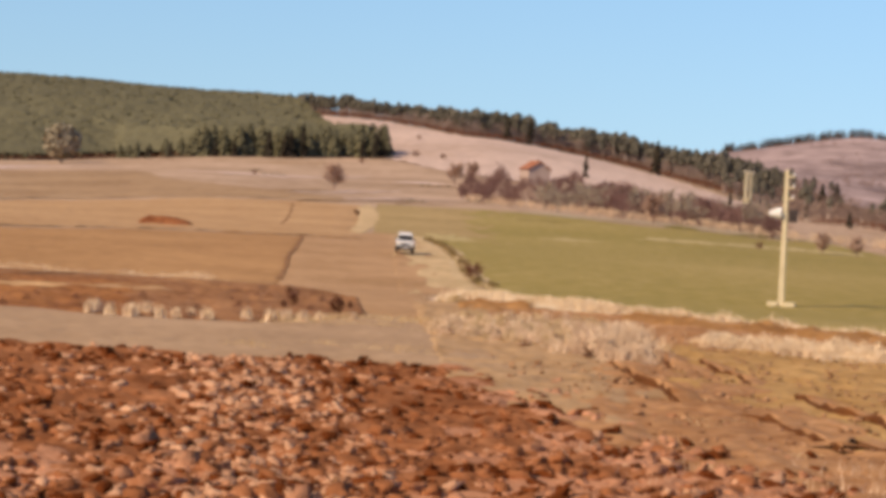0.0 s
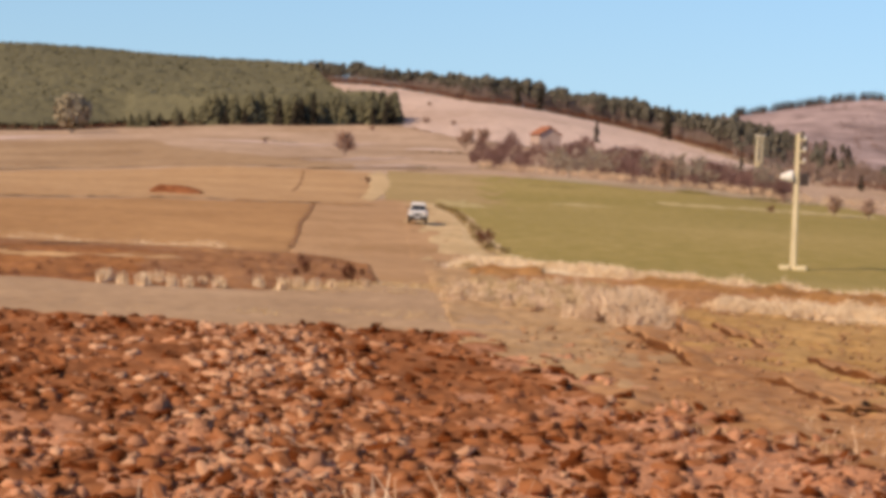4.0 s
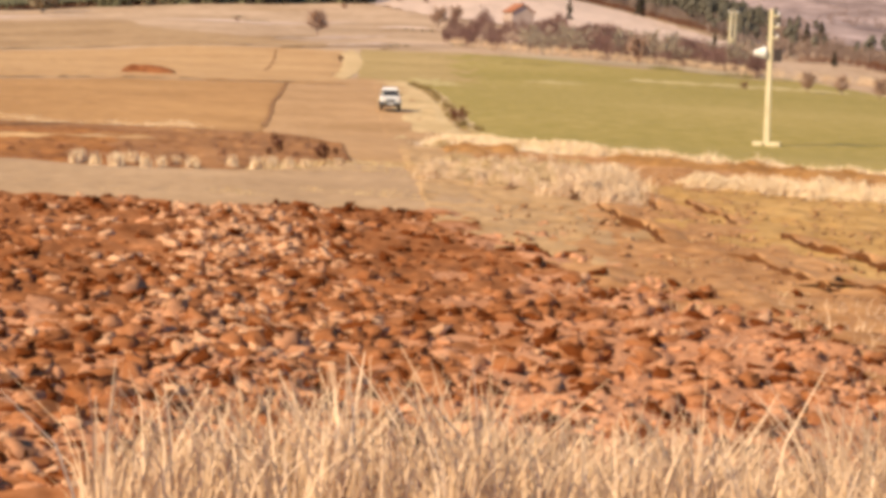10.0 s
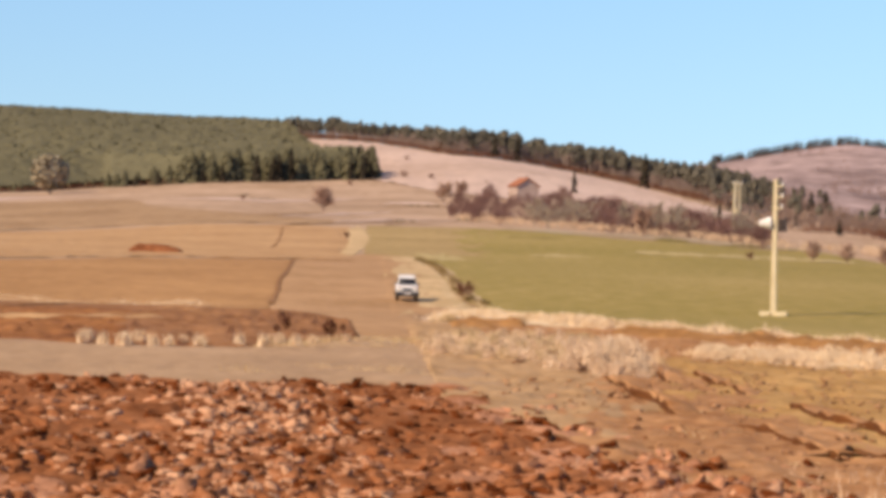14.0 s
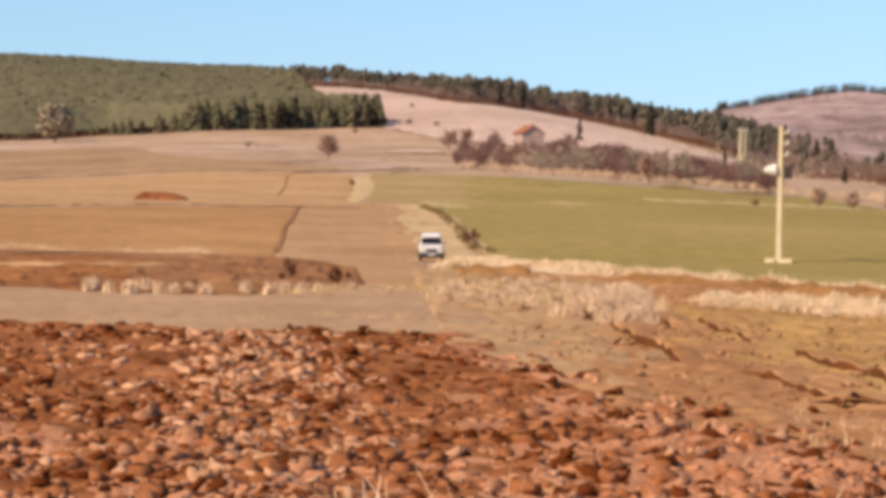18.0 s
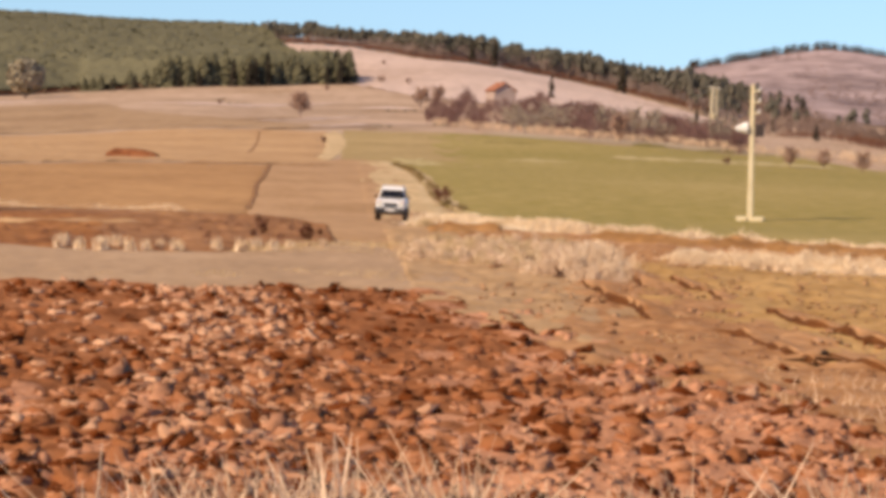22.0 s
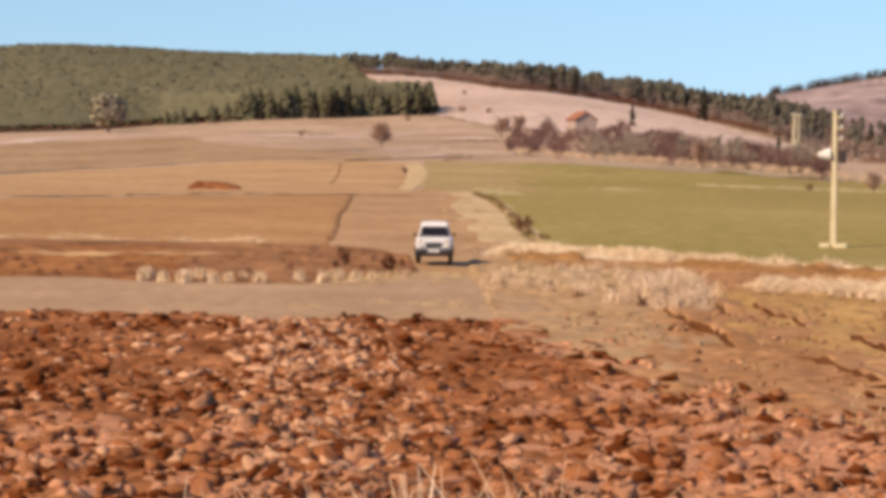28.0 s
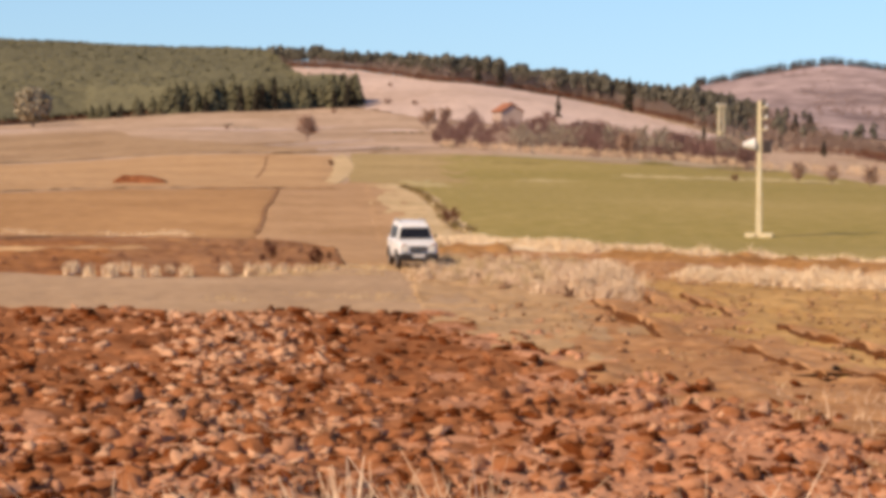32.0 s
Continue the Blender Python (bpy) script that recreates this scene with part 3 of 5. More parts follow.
draped("dirt_road", [(-17.3, 69.6), (-12.8, 70.8), (-7.9, 70.6), (-2.7, 72.6), (0.3, 71.2), (1.6, 68.6)], [(-21.4, 88.1), (-15.9, 90.4), (-11.5, 88.3), (-6.7, 90.6), (-3.1, 98.7), (-0.8, 94.1), (0.9, 82.4), (1.8, 71.2)], 160, 24, 0.075, M_ROAD, "grey-tan dusty road along the ploughed land", 0.4, 0.08, 0.7)
draped("trodden_ground", [(-0.3, 65.6), (1.2, 58.8), (2.6, 50.2), (4.3, 43.4), (6.2, 36.4), (7.5, 32.7)], [(-2.4, 117.1), (3.1, 115.7), (8.2, 113.4), (12.9, 110.0), (18.8, 105.8), (23.6, 102.6)], 360, 220, 0.08, M_RIGHT, "trodden light brown soil with ruts", 0.4, 0.16, 0.9, mix=(
    (M_DUST, lambda x, y, a, b: (glide((52, 58, 65, 76, 88, 98), (0.5, 2.6, 4.4, 4.4, 3.6, 2.0), y) - x) / 2.2 + fleck(x, y, 0.45, 1.4)),
    (M_GOLD, lambda x, y, a, b: np.minimum((x - glide((52, 60, 68, 76, 84, 95), (10.4, 8.8, 7.9, 7.3, 6.9, 6.6), y)) / 2.4, (92 - y) / 6) + fleck(x, y, 0.5, 1.5))))
draped("rusty_strip", [(6.5, 107.5), (9.9, 104.8), (14.2, 101.4), (17.5, 98.4), (21.1, 96.7)], [(7.0, 115.9), (10.9, 115.5), (15.7, 112.5), (19.3, 109.0), (23.3, 106.7)], 120, 14, 0.14, M_EDGE, "rusty soil edge below the wheat", 0.4, 0.4, 0.9)
draped("rusty_strip", [(-0.6, 110.8), (1.2, 109.2), (3.4, 111.8)], [(-0.2, 119.6), (1.3, 120.5), (3.3, 119.4)], 50, 10, 0.14, M_EDGE, "rusty soil edge below the wheat", 0.4, 0.4, 0.9)
draped("dry_litter", [(-0.8, 86.4), (1.3, 84.3), (3.3, 80.5), (4.9, 78.1), (6.0, 77.8)], [(-0.5, 103.7), (1.6, 103.4), (4.2, 104.0), (6.3, 103.7), (6.8, 91.6)], 120, 20, 0.10, M_DUST, "flattened bleached weeds beside the road", 0.8, 0.05, 0.8)
draped("dry_litter", [(9.0, 91.9), (10.6, 90.2), (12.3, 87.9), (15.3, 86.2), (18.4, 84.0)], [(9.5, 96.6), (11.4, 96.9), (13.6, 97.4), (17.0, 95.8), (20.6, 94.2)], 120, 10, 0.14, M_LITTER, "flattened bleached grass beside the ruts", 0.5, 0.15, 0.8)
draped("dry_litter", [(-1.1, 115.7), (1.3, 114.6), (3.2, 118.4), (8.1, 112.2), (11.7, 111.0)], [(-0.4, 167.3), (1.9, 171.4), (4.3, 161.0), (8.5, 118.2), (12.3, 116.3)], 120, 10, 0.10, M_LITTER, "flattened pale grass at the wheat's edge", 0.5, 0.12, 0.8)
draped("hill_pasture", [(-52.0, 835.0), (-26.2, 803.1), (-14.8, 773.5), (2.5, 732.3), (32.6, 672.2), (57.3, 697.5), (85.2, 720.4)], [(-80.0, 1145.0), (-56.0, 1085.0), (-18.7, 1000.0), (3.0, 945.0), (41.9, 958.5), (64.5, 911.7), (78.7, 843.5), (89.0, 807.3)], 120, 40, 0.3, M_PINK, "bleached pinkish pasture on the hillside", 3.0, 0.5, 6)
draped("far_hill", [(102, 1010), (170, 950), (250, 900)], [(200, 2600), (480, 2600), (800, 2600)], 80, 80, 0.5, surface("far_heath", (0.17, 0.112, 0.098), (0.62, 0.445, 0.40), 16, 150, bump=0), "distant hill of pinkish-grey heath", 8)


for a, b, m in (([(-19.5, 600.2), (-8.8, 606.2), (0.8, 612.7)], [(-19.9, 613.0), (-9.0, 619.8), (0.8, 625.7)], M_TAN), ([(-22.2, 442.1), (-11.3, 485.1), (1.8, 496.1)], [(-23.4, 466.0), (-12.1, 516.2), (1.9, 523.5)], M_PINK), ([(-12.7, 424.1), (-8.3, 440.7), (-2.3, 439.4)], [(-13.2, 437.8), (-8.6, 456.8), (-2.4, 457.3)], M_TAN), ([(-111.2, 478.6), (-91.9, 463.0), (-73.3, 438.9)], [(-112.7, 485.2), (-93.5, 470.9), (-74.7, 446.8)], M_FURROW), ([(-62.3, 610.2), (-42.5, 621.7), (-25.2, 681.9)], [(-65.6, 642.5), (-45.0, 657.4), (-26.1, 704.5)], M_PINK), ([(7.1, 416.3), (19.8, 407.2), (30.5, 402.6), (48.2, 415.3), (62.7, 418.3)], [(7.9, 462.1), (22.3, 458.3), (35.3, 466.8), (53.6, 462.0), (68.3, 455.6)], M_DULL)):
    draped("pasture_streak", a, b, 60, 4, 0.08, m, "uneven streak of dead grass across the pasture", 2.5, 0.06, 4, True)


for a, b, m in (([(-125.3, 555.7), (-126.6, 638.2), (-117.2, 693.7), (-97.3, 697.5)], [(-143.6, 636.8), (-136.4, 687.9), (-122.4, 724.4), (-100.8, 722.2)], M_PINK), ([(-75.5, 645.6), (-58.0, 629.1), (-42.8, 595.2)], [(-80.0, 684.2), (-62.0, 672.3), (-44.7, 621.5)], M_PINK), ([(-56.8, 526.6), (-40.2, 497.1), (-29.0, 539.0)], [(-58.8, 545.2), (-42.0, 519.6), (-29.9, 556.4)], M_TAN), ([(-35.3, 491.7), (-25.8, 522.9), (-14.9, 555.2)], [(-36.8, 512.9), (-26.6, 540.3), (-15.3, 571.2)], M_PINK), ([(-66.9, 744.1), (-54.1, 752.3), (-39.5, 764.5)], [(-68.4, 760.0), (-55.1, 765.9), (-40.2, 778.3)], M_TAN), ([(-19.2, 611.7), (-11.1, 621.7), (-2.7, 614.0)], [(-20.0, 638.8), (-11.7, 651.9), (-2.8, 636.4)], M_PINK)):
    draped("pasture_streak", a, b, 60, 5, 0.08, m, "uneven streak of dead grass across the pasture", 3.0, 0.06, 4, True)
for a, b, m in (([(7.0, 380.5), (11.3, 383.3), (16.1, 384.3)], [(7.2, 392.4), (11.7, 396.4), (16.6, 397.1)], M_OLIVE), ([(31.1, 399.6), (33.9, 396.8), (36.7, 397.9)], [(33.5, 431.2), (37.4, 436.8), (39.8, 431.1)], M_OLIVE), ([(40.8, 394.1), (52.1, 421.1), (57.6, 413.2)], [(42.8, 413.7), (55.2, 446.3), (61.4, 441.2)], M_OLIVE), ([(-5.2, 295.0), (-1.7, 278.1), (1.4, 274.6)], [(-5.7, 325.1), (-2.0, 317.4), (1.5, 302.7)], M_PALEWHEAT), ([(8.7, 317.9), (13.0, 318.5), (18.0, 318.6)], [(8.9, 326.1), (13.3, 326.6), (18.5, 327.4)], M_PALEWHEAT)):
    draped("wheat_streak", a, b, 70, 6, 0.085, m, "uneven drill mark in the young wheat", 1.6, 0.04, 1.5, True)


def lip(line, wide, high, top, face, name, label, lift=0.05):
    """A crumbling step in the soil along a line: a short steep face and a top that runs out."""
    long = float(np.sum(np.hypot(*np.diff(np.array(line), axis=0).T)))
    n = int(np.clip(long / 0.16, 24, 420))
    p = along(line, n)
    s0 = np.linspace(0, long, n)
    p = p + (np.stack([lattice(s0 / 1.9 + line[0][0], np.full(n, q), 77) for q in (0.0, 5.0)], 1) - 0.5) * 1.8 * wide
    d = np.gradient(p, axis=0)
    d /= np.linalg.norm(d, axis=1)[:, None]
    s = np.stack([-d[:, 1], d[:, 0]], 1)
    wob = np.clip(2.1 * lattice(s0 / 0.8 + line[0][1], np.zeros(n), 4) - 0.3, 0.25, 1.2)
    taper = np.clip(np.minimum(s0, long - s0) / (0.1 * long), 0.02, 1)
    rows = []
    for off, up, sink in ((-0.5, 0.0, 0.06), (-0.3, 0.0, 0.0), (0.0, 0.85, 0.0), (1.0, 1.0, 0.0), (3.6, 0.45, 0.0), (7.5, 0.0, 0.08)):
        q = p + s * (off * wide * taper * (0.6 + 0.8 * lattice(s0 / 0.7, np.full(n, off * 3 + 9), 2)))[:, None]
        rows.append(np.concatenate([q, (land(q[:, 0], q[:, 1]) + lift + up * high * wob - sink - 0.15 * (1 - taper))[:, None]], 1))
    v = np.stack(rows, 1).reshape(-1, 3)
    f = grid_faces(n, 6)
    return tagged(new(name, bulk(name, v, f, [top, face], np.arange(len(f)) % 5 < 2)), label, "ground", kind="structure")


# the steep face of each rut edge is coloured as if it lay in shadow
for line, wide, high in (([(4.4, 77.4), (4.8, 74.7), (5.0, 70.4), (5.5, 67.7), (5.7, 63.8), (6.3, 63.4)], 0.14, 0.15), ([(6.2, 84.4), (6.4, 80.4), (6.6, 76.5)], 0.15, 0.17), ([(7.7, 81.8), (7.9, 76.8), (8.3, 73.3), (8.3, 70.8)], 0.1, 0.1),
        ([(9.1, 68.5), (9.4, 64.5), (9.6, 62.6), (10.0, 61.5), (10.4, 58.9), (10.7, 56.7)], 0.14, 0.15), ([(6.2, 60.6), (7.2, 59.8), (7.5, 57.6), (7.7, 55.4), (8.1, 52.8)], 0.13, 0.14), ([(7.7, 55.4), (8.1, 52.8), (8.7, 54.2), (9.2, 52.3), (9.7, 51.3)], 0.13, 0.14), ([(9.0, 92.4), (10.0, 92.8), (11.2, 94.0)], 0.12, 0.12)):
    lip(line, wide, high, M_RIGHT, M_RUTSHADE, "rut_edge", "crumbling edge of a wheel rut with shade painted on its face", 0.13)
for line in ([(-27.6, 113.6), (-21.0, 119.7), (-17.4, 133.2), (-12.4, 122.2), (-8.6, 126.3)], [(-26.4, 259.7), (-17.9, 262.4), (-9.8, 267.0)], [(-31.4, 417.4), (-24.8, 426.3), (-17.7, 439.9), (-10.4, 466.5)], [(-96.5, 455.5), (-91.1, 459.6), (-84.3, 456.4)]):
    lip(line, 0.16, 0.05, M_FURROW, M_FURROW, "field_furrow", "dark open furrow between fields")


for line, wide in (([(-12.9, 172.0), (-13.5, 186.0), (-14.4, 201.2), (-14.9, 216.7), (-17.4, 262.0)], 0.5), ([(-23.3, 308.6), (-25.2, 350.7), (-28.9, 410.1)], 0.45)):
    draped("field_furrow", line, [(x + wide, y) for x, y in line], 60, 5, 0.085, M_FURROW, "brown crumbling furrow between fields", 0.5, 0.1, 0.8)
lip([(-3.2, 272.9), (-0.9, 216.1), (0.2, 193.6), (1.4, 178.8), (3.2, 170.7)], 0.2, 0.07, M_VERGE, M_OLIVE, "field_furrow", "dull step between the dead verge and the wheat")


lip([(-26.1, 107.1), (-19.9, 113.4), (-16.9, 113.6), (-14.5, 113.7), (-11.6, 114.2), (-8.5, 113.7), (-4.6, 118.0)], 0.14, 0.09, M_BANKTAN, M_FURROW, "field_furrow", "brown broken edge along the top of the bank")
draped("bank_top", [(-27.6, 114.0), (-21.0, 119.0), (-16.8, 120.0), (-12.4, 121.5), (-7.0, 118.0)], [(-30.6, 131.0), (-26.4, 153.0), (-17.0, 157.0), (-11.4, 155.0), (-6.6, 134.0)], 90, 24, 0.06, M_BANKTAN, "bare brown soil between the bank and the field", 0.5, 0.08, 0.9, mix=((M_TANSOIL, lambda x, y, a, b: (x + 9.5) / 4 + fleck(x, y, 0.8, 3)),))
draped("bank_ledge", [(-24.8, 101.8), (-18.8, 107.0), (-16.0, 107.3), (-12.2, 108.2)], [(-25.4, 104.3), (-19.3, 109.8), (-16.4, 110.2), (-12.5, 110.9)], 110, 6, 0.16, M_UPPER, "pale orange ledge of dry soil along the bank", 0.5, 0.12, 0.9)


# ---- the ploughed land ----
# the line along which the ploughed land ends towards the ruts
SIDE_Y = (18, 27, 35, 40.6, 48.9, 57, 68, 75, 80)
SIDE_X = (13, 11.6, 10.2, 8.6, 6.3, 4.5, 2.6, 1.5, 1)


def ploughed_mask(x, y):
    far = glide((-24, -13, -8, -2.8, 0.6, 3), (71.2, 71.0, 70.6, 72.4, 71.8, 69.5), x)
    right = glide(SIDE_Y, SIDE_X, y)
    wob = 1.6 * (lattice(x / 1.5, y / 1.5, 11) - 0.5)
    return np.clip((far - y + wob) / 0.8, 0, 1) * np.clip((right - x + 1.5 * wob) / 2.4, 0, 1) * np.clip((y - 23.5) / 1.5, 0, 1)


def ploughed_height(x, y):
    s, t = x * 0.55 + y * 0.83, -x * 0.83 + y * 0.55
    a = np.abs(lattice(s / 1.1, t / 0.7, 21) - 0.5) * 2
    b = lattice(s / 0.42, t / 0.34, 22)
    c = lattice(x / 0.2, y / 0.2, 23)
    w = lattice(x / 5, y / 7, 24)
    hole = np.clip((lattice(x / 0.42 + 3, y / 0.8, 25) * 0.75 + 0.25 * lattice(x / 1.7, y / 2.6, 26) - 0.60) / 0.14, 0, 1)
    return (0.5 + 0.8 * w) * (0.075 * (1 - a) + 0.10 * b + 0.06 * c) - 0.08 + 0.04 * np.sin(t * 2 * np.pi / 3.2) - 0.08 * hole


def ploughed_side(x, y):
    """How far the soil has gone over to the trodden kind: 0 in the field, 1 past its side."""
    right = glide(SIDE_Y, SIDE_X, y)
    return np.clip(np.maximum((x - right + 4.6) / 5.0, np.clip((48 - y) / 30, 0, 0.5) + np.clip((x / y + 0.03) / 0.2, 0, 0.5)) + 0.9 * (lattice(x / 1.1, y / 1.6, 91) - 0.5), 0, 1)


def ploughed_land():
    x, y = np.meshgrid(np.arange(-19, 12.5, 0.09), np.arange(23, 78.5, 0.11), indexing="ij")
    m = ploughed_mask(x, y)
    z = land(x, y) + 0.02 + m * (0.08 + ploughed_height(x, y)) - (1 - m) * 0.35
    lighter = (ploughed_side(x, y) + 0.5 * (lattice(x / 0.35, y / 0.5, 92) - 0.5) > 0.5)[:-1, :-1].ravel()
    v = np.stack([x, y, z], 2).reshape(-1, 3)
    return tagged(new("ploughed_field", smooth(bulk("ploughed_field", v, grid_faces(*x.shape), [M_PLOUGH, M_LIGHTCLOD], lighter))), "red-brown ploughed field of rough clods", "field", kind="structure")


PLOUGHED = ploughed_land()


def lump(rng, jag=0.28, n=3):
    """A rough clod: a cube blown up to a ball and broken."""
    k = np.linspace(-1, 1, n)
    v, f = [], []
    for ax in range(3):
        for sgn in (-1, 1):
            a, b = np.meshgrid(k, k, indexing="ij")
            p = np.stack([a, b, np.full_like(a, sgn)], 2)
            p = np.roll(p, ax, 2).reshape(-1, 3)
            g = grid_faces(n, n) + len(v) * n * n
            f.append(g if sgn > 0 else g[:, ::-1])
            v.append(p)
    v = np.concatenate(v)
    key = np.round((v + 1) * (n - 1) / 2).astype(int) @ np.array([1, 10, 100])
    uniq, inv = np.unique(key, return_inverse=True)
    first = np.array([np.nonzero(key == u)[0][0] for u in uniq])
    p = v[first]
    p = p / np.linalg.norm(p, axis=1)[:, None] ** 0.8
    p = p * (1 + np.clip(rng.normal(0, jag, (len(p), 1)), -0.5, 0.45)) + rng.normal(0, 0.14, p.shape)
    return p * [1.3, 0.9, 0.56], inv[np.concatenate(f)]


def clods():
    rng = np.random.default_rng(5)
    protos = [(lump(rng, 0.2, 4),) for _ in range(12)]
    n = 31000
    y = np.where(rng.uniform(0, 1, n) < 0.3, rng.uniform(25, 47, n), 25 + (rng.uniform(0, 1, n) ** 0.8) * 51)
    x = rng.uniform(-0.27, 0.27, n) * y
    dense = (0.38 + 0.75 * lattice(x / 2.6, y / 4.5, 31) ** 1.5) * (0.3 + 1.5 * np.clip(lattice(x / 0.5, y / 0.8, 32) - 0.35, 0, 0.5))
    dense += 0.5 * np.exp(-((x + 0.085 * y) / (0.035 * y)) ** 2)
    # two stretches that the harrow has already smoothed
    dense *= 1 - 0.85 * np.exp(-((x / y - 0.012) / 0.028) ** 2 - ((y - 66) / 9) ** 2)
    dense *= 1 - 0.7 * np.exp(-((x / y + 0.122) / 0.014) ** 2 - ((y - 60) / 12) ** 2)
    right = glide(SIDE_Y, SIDE_X, y)
    stray = 0.42 * np.exp(-np.clip(x - right, 0, 20) / 2.6) * (x > right - 2) * (y < 73)
    inner = (ploughed_mask(x, y + 1.2) > 0.1) * (0.2 + 0.8 * ploughed_mask(x, y))
    ok = rng.uniform(0, 1.2, n) < dense * np.maximum(inner, stray)
    x, y = x[ok], y[ok]
    size = np.clip(rng.lognormal(-2.42, 0.42, len(x)), 0.045, 0.19) * np.where(x > right[ok] - 0.5, 0.75, 1.0)
    lift = 0.02 + (0.08 + ploughed_height(x, y)) * ploughed_mask(x, y)
    return rng, x, y, size, protos, lift


def clod_stuff():
    rng, x, y, size, protos, lift = clods()
    # the largest of the near ones lie there singly
    single = np.nonzero((y < 52) & (np.abs(x) < 0.2 * y))[0]
    single = single[np.argsort(-size[single])][:300]
    meshes = [smooth(bulk("clod", v, f, [M_SHADECLOD if k % 6 == 0 else M_LIGHTCLOD if k % 3 == 0 else M_CLOD])) for k, ((v, f),) in enumerate(protos)]
    for k, i in enumerate(single):
        ob = new("clod", meshes[k % len(meshes)])
        ob.parent = PLOUGHED
        ob.matrix_world = pose(x[i], y[i], float(land(x[i], y[i]) + lift[i] + 0.06 * size[i]), rng.normal(0, 15), rng.normal(0, 15), rng.uniform(0, 360)) @ Matrix.Diagonal((size[i], size[i], size[i], 1))
    rest = np.ones(len(x), bool)
    rest[single] = False
    x, y, size, lift = x[rest], y[rest], size[rest], lift[rest]
    vs, fs, ms, at = [], [], [], 0
    which = rng.integers(0, len(protos), len(x))
    for k, ((v, f),) in enumerate(protos):
        sel = np.nonzero(which == k)[0]
        w = rng.uniform(0, 2 * np.pi, len(sel))
        c, s, g = np.cos(w)[:, None], np.sin(w)[:, None], size[sel][:, None]
        tip = rng.normal(0, 0.3, (len(sel), 1))
        pale_strip = np.exp(-((x[sel] + 0.083 * y[sel]) / (0.042 * y[sel])) ** 2)
        dry = rng.uniform(0, 1, len(sel)) < 0.13 + 0.7 * pale_strip
        kind = np.where(rng.uniform(0.15, 0.85, len(sel)) < ploughed_side(x[sel], y[sel]), 2, dry.astype(int))
        # share of clods that take the painted shadow colour
        shade_share = 0.8 * lattice(x[sel] / 0.9, y[sel] / 2.2, 93) * (0.5 + 0.9 * lattice(x[sel] / 4, y[sel] / 8, 94)) * (1 - 0.6 * pale_strip) * np.clip((y[sel] - 15) / 35, 0.5, 1)
        kind = np.where(rng.uniform(0, 1, len(sel)) < shade_share, 3, kind)
        # most are half buried; the dry and the shade-dark ones lie loose on top
        sit = np.where((kind == 1) | (kind == 3), 0.0, -0.26)[:, None]
        px = v[:, 0] * g
        pz = (v[:, 2] + v[:, 0] * tip) * g + land(x[sel], y[sel])[:, None] + lift[sel][:, None] + sit * g
        vs.append(np.stack([px * c - v[:, 1] * g * s + x[sel][:, None], px * s + v[:, 1] * g * c + y[sel][:, None], pz], 2).reshape(-1, 3))
        fs.append((f[None] + (np.arange(len(sel)) * len(v))[:, None, None]).reshape(-1, 4) + at)
        ms.append(np.repeat(kind, len(f)))
        at += len(sel) * len(v)
    stuff("soil_clods", smooth(bulk("soil_clods", np.concatenate(vs), np.concatenate(fs), [M_CLOD, M_PALECLOD, M_LIGHTCLOD, M_SHADECLOD], np.concatenate(ms))), "rough dry reddish clods turned up by the plough", "soil")


clod_stuff()


def trodden_lumps():
    """Crumbs of soil kicked up beside the ruts."""
    rng = np.random.default_rng(8)
    protos = [(lump(rng, 0.3, 2),) for _ in range(8)]
    n = 3600
    y = rng.uniform(40, 100, n)
    x = rng.uniform(0.01, 0.24, n) * y
    ok = (rng.uniform(0, 1, n) < 1.7 * lattice(x / 1.5, y / 5, 61) ** 2.2) & (x > glide(SIDE_Y, SIDE_X, y) - 0.5) & ((x > 0.05 * y) | (y < 80))
    x, y = x[ok], y[ok]
    v, f, m = scattered(rng, protos, np.stack([x, y], 1), np.clip(rng.lognormal(-2.9, 0.4, len(x)), 0.03, 0.13), 0.9)
    v[:, 2] += 0.10
    stuff("soil_crumbs", bulk("soil_crumbs", v, f, [M_CRUMB]), "loose brown crumbs of soil beside the ruts", "soil")


trodden_lumps()


# ---- woods ----
def wood_front(u):
    """Depth of the plantation's lower edge along a bearing."""
    return glide((-0.27, -0.235, -0.176, -0.142, -0.138, -0.086, -0.032), (765, 772, 782, 812, 800, 805, 822), u)


def wood_deep(u):
    """How far the plantation reaches up the slope from its lower edge."""
    return glide((-0.27, -0.095, -0.082, -0.074, -0.067, -0.060, -0.054, -0.034), (385, 362, 325, 260, 165, 72, 34, 22), u)


def young(u, y):
    """Share of the full height that the pines have reached behind the lower edge."""
    return np.clip(0.16 + 0.84 * (y - wood_front(u)) / glide((-0.27, -0.15, -0.10, -0.03), (46, 40, 7, 5), u), 0.12, 1) ** 0.7


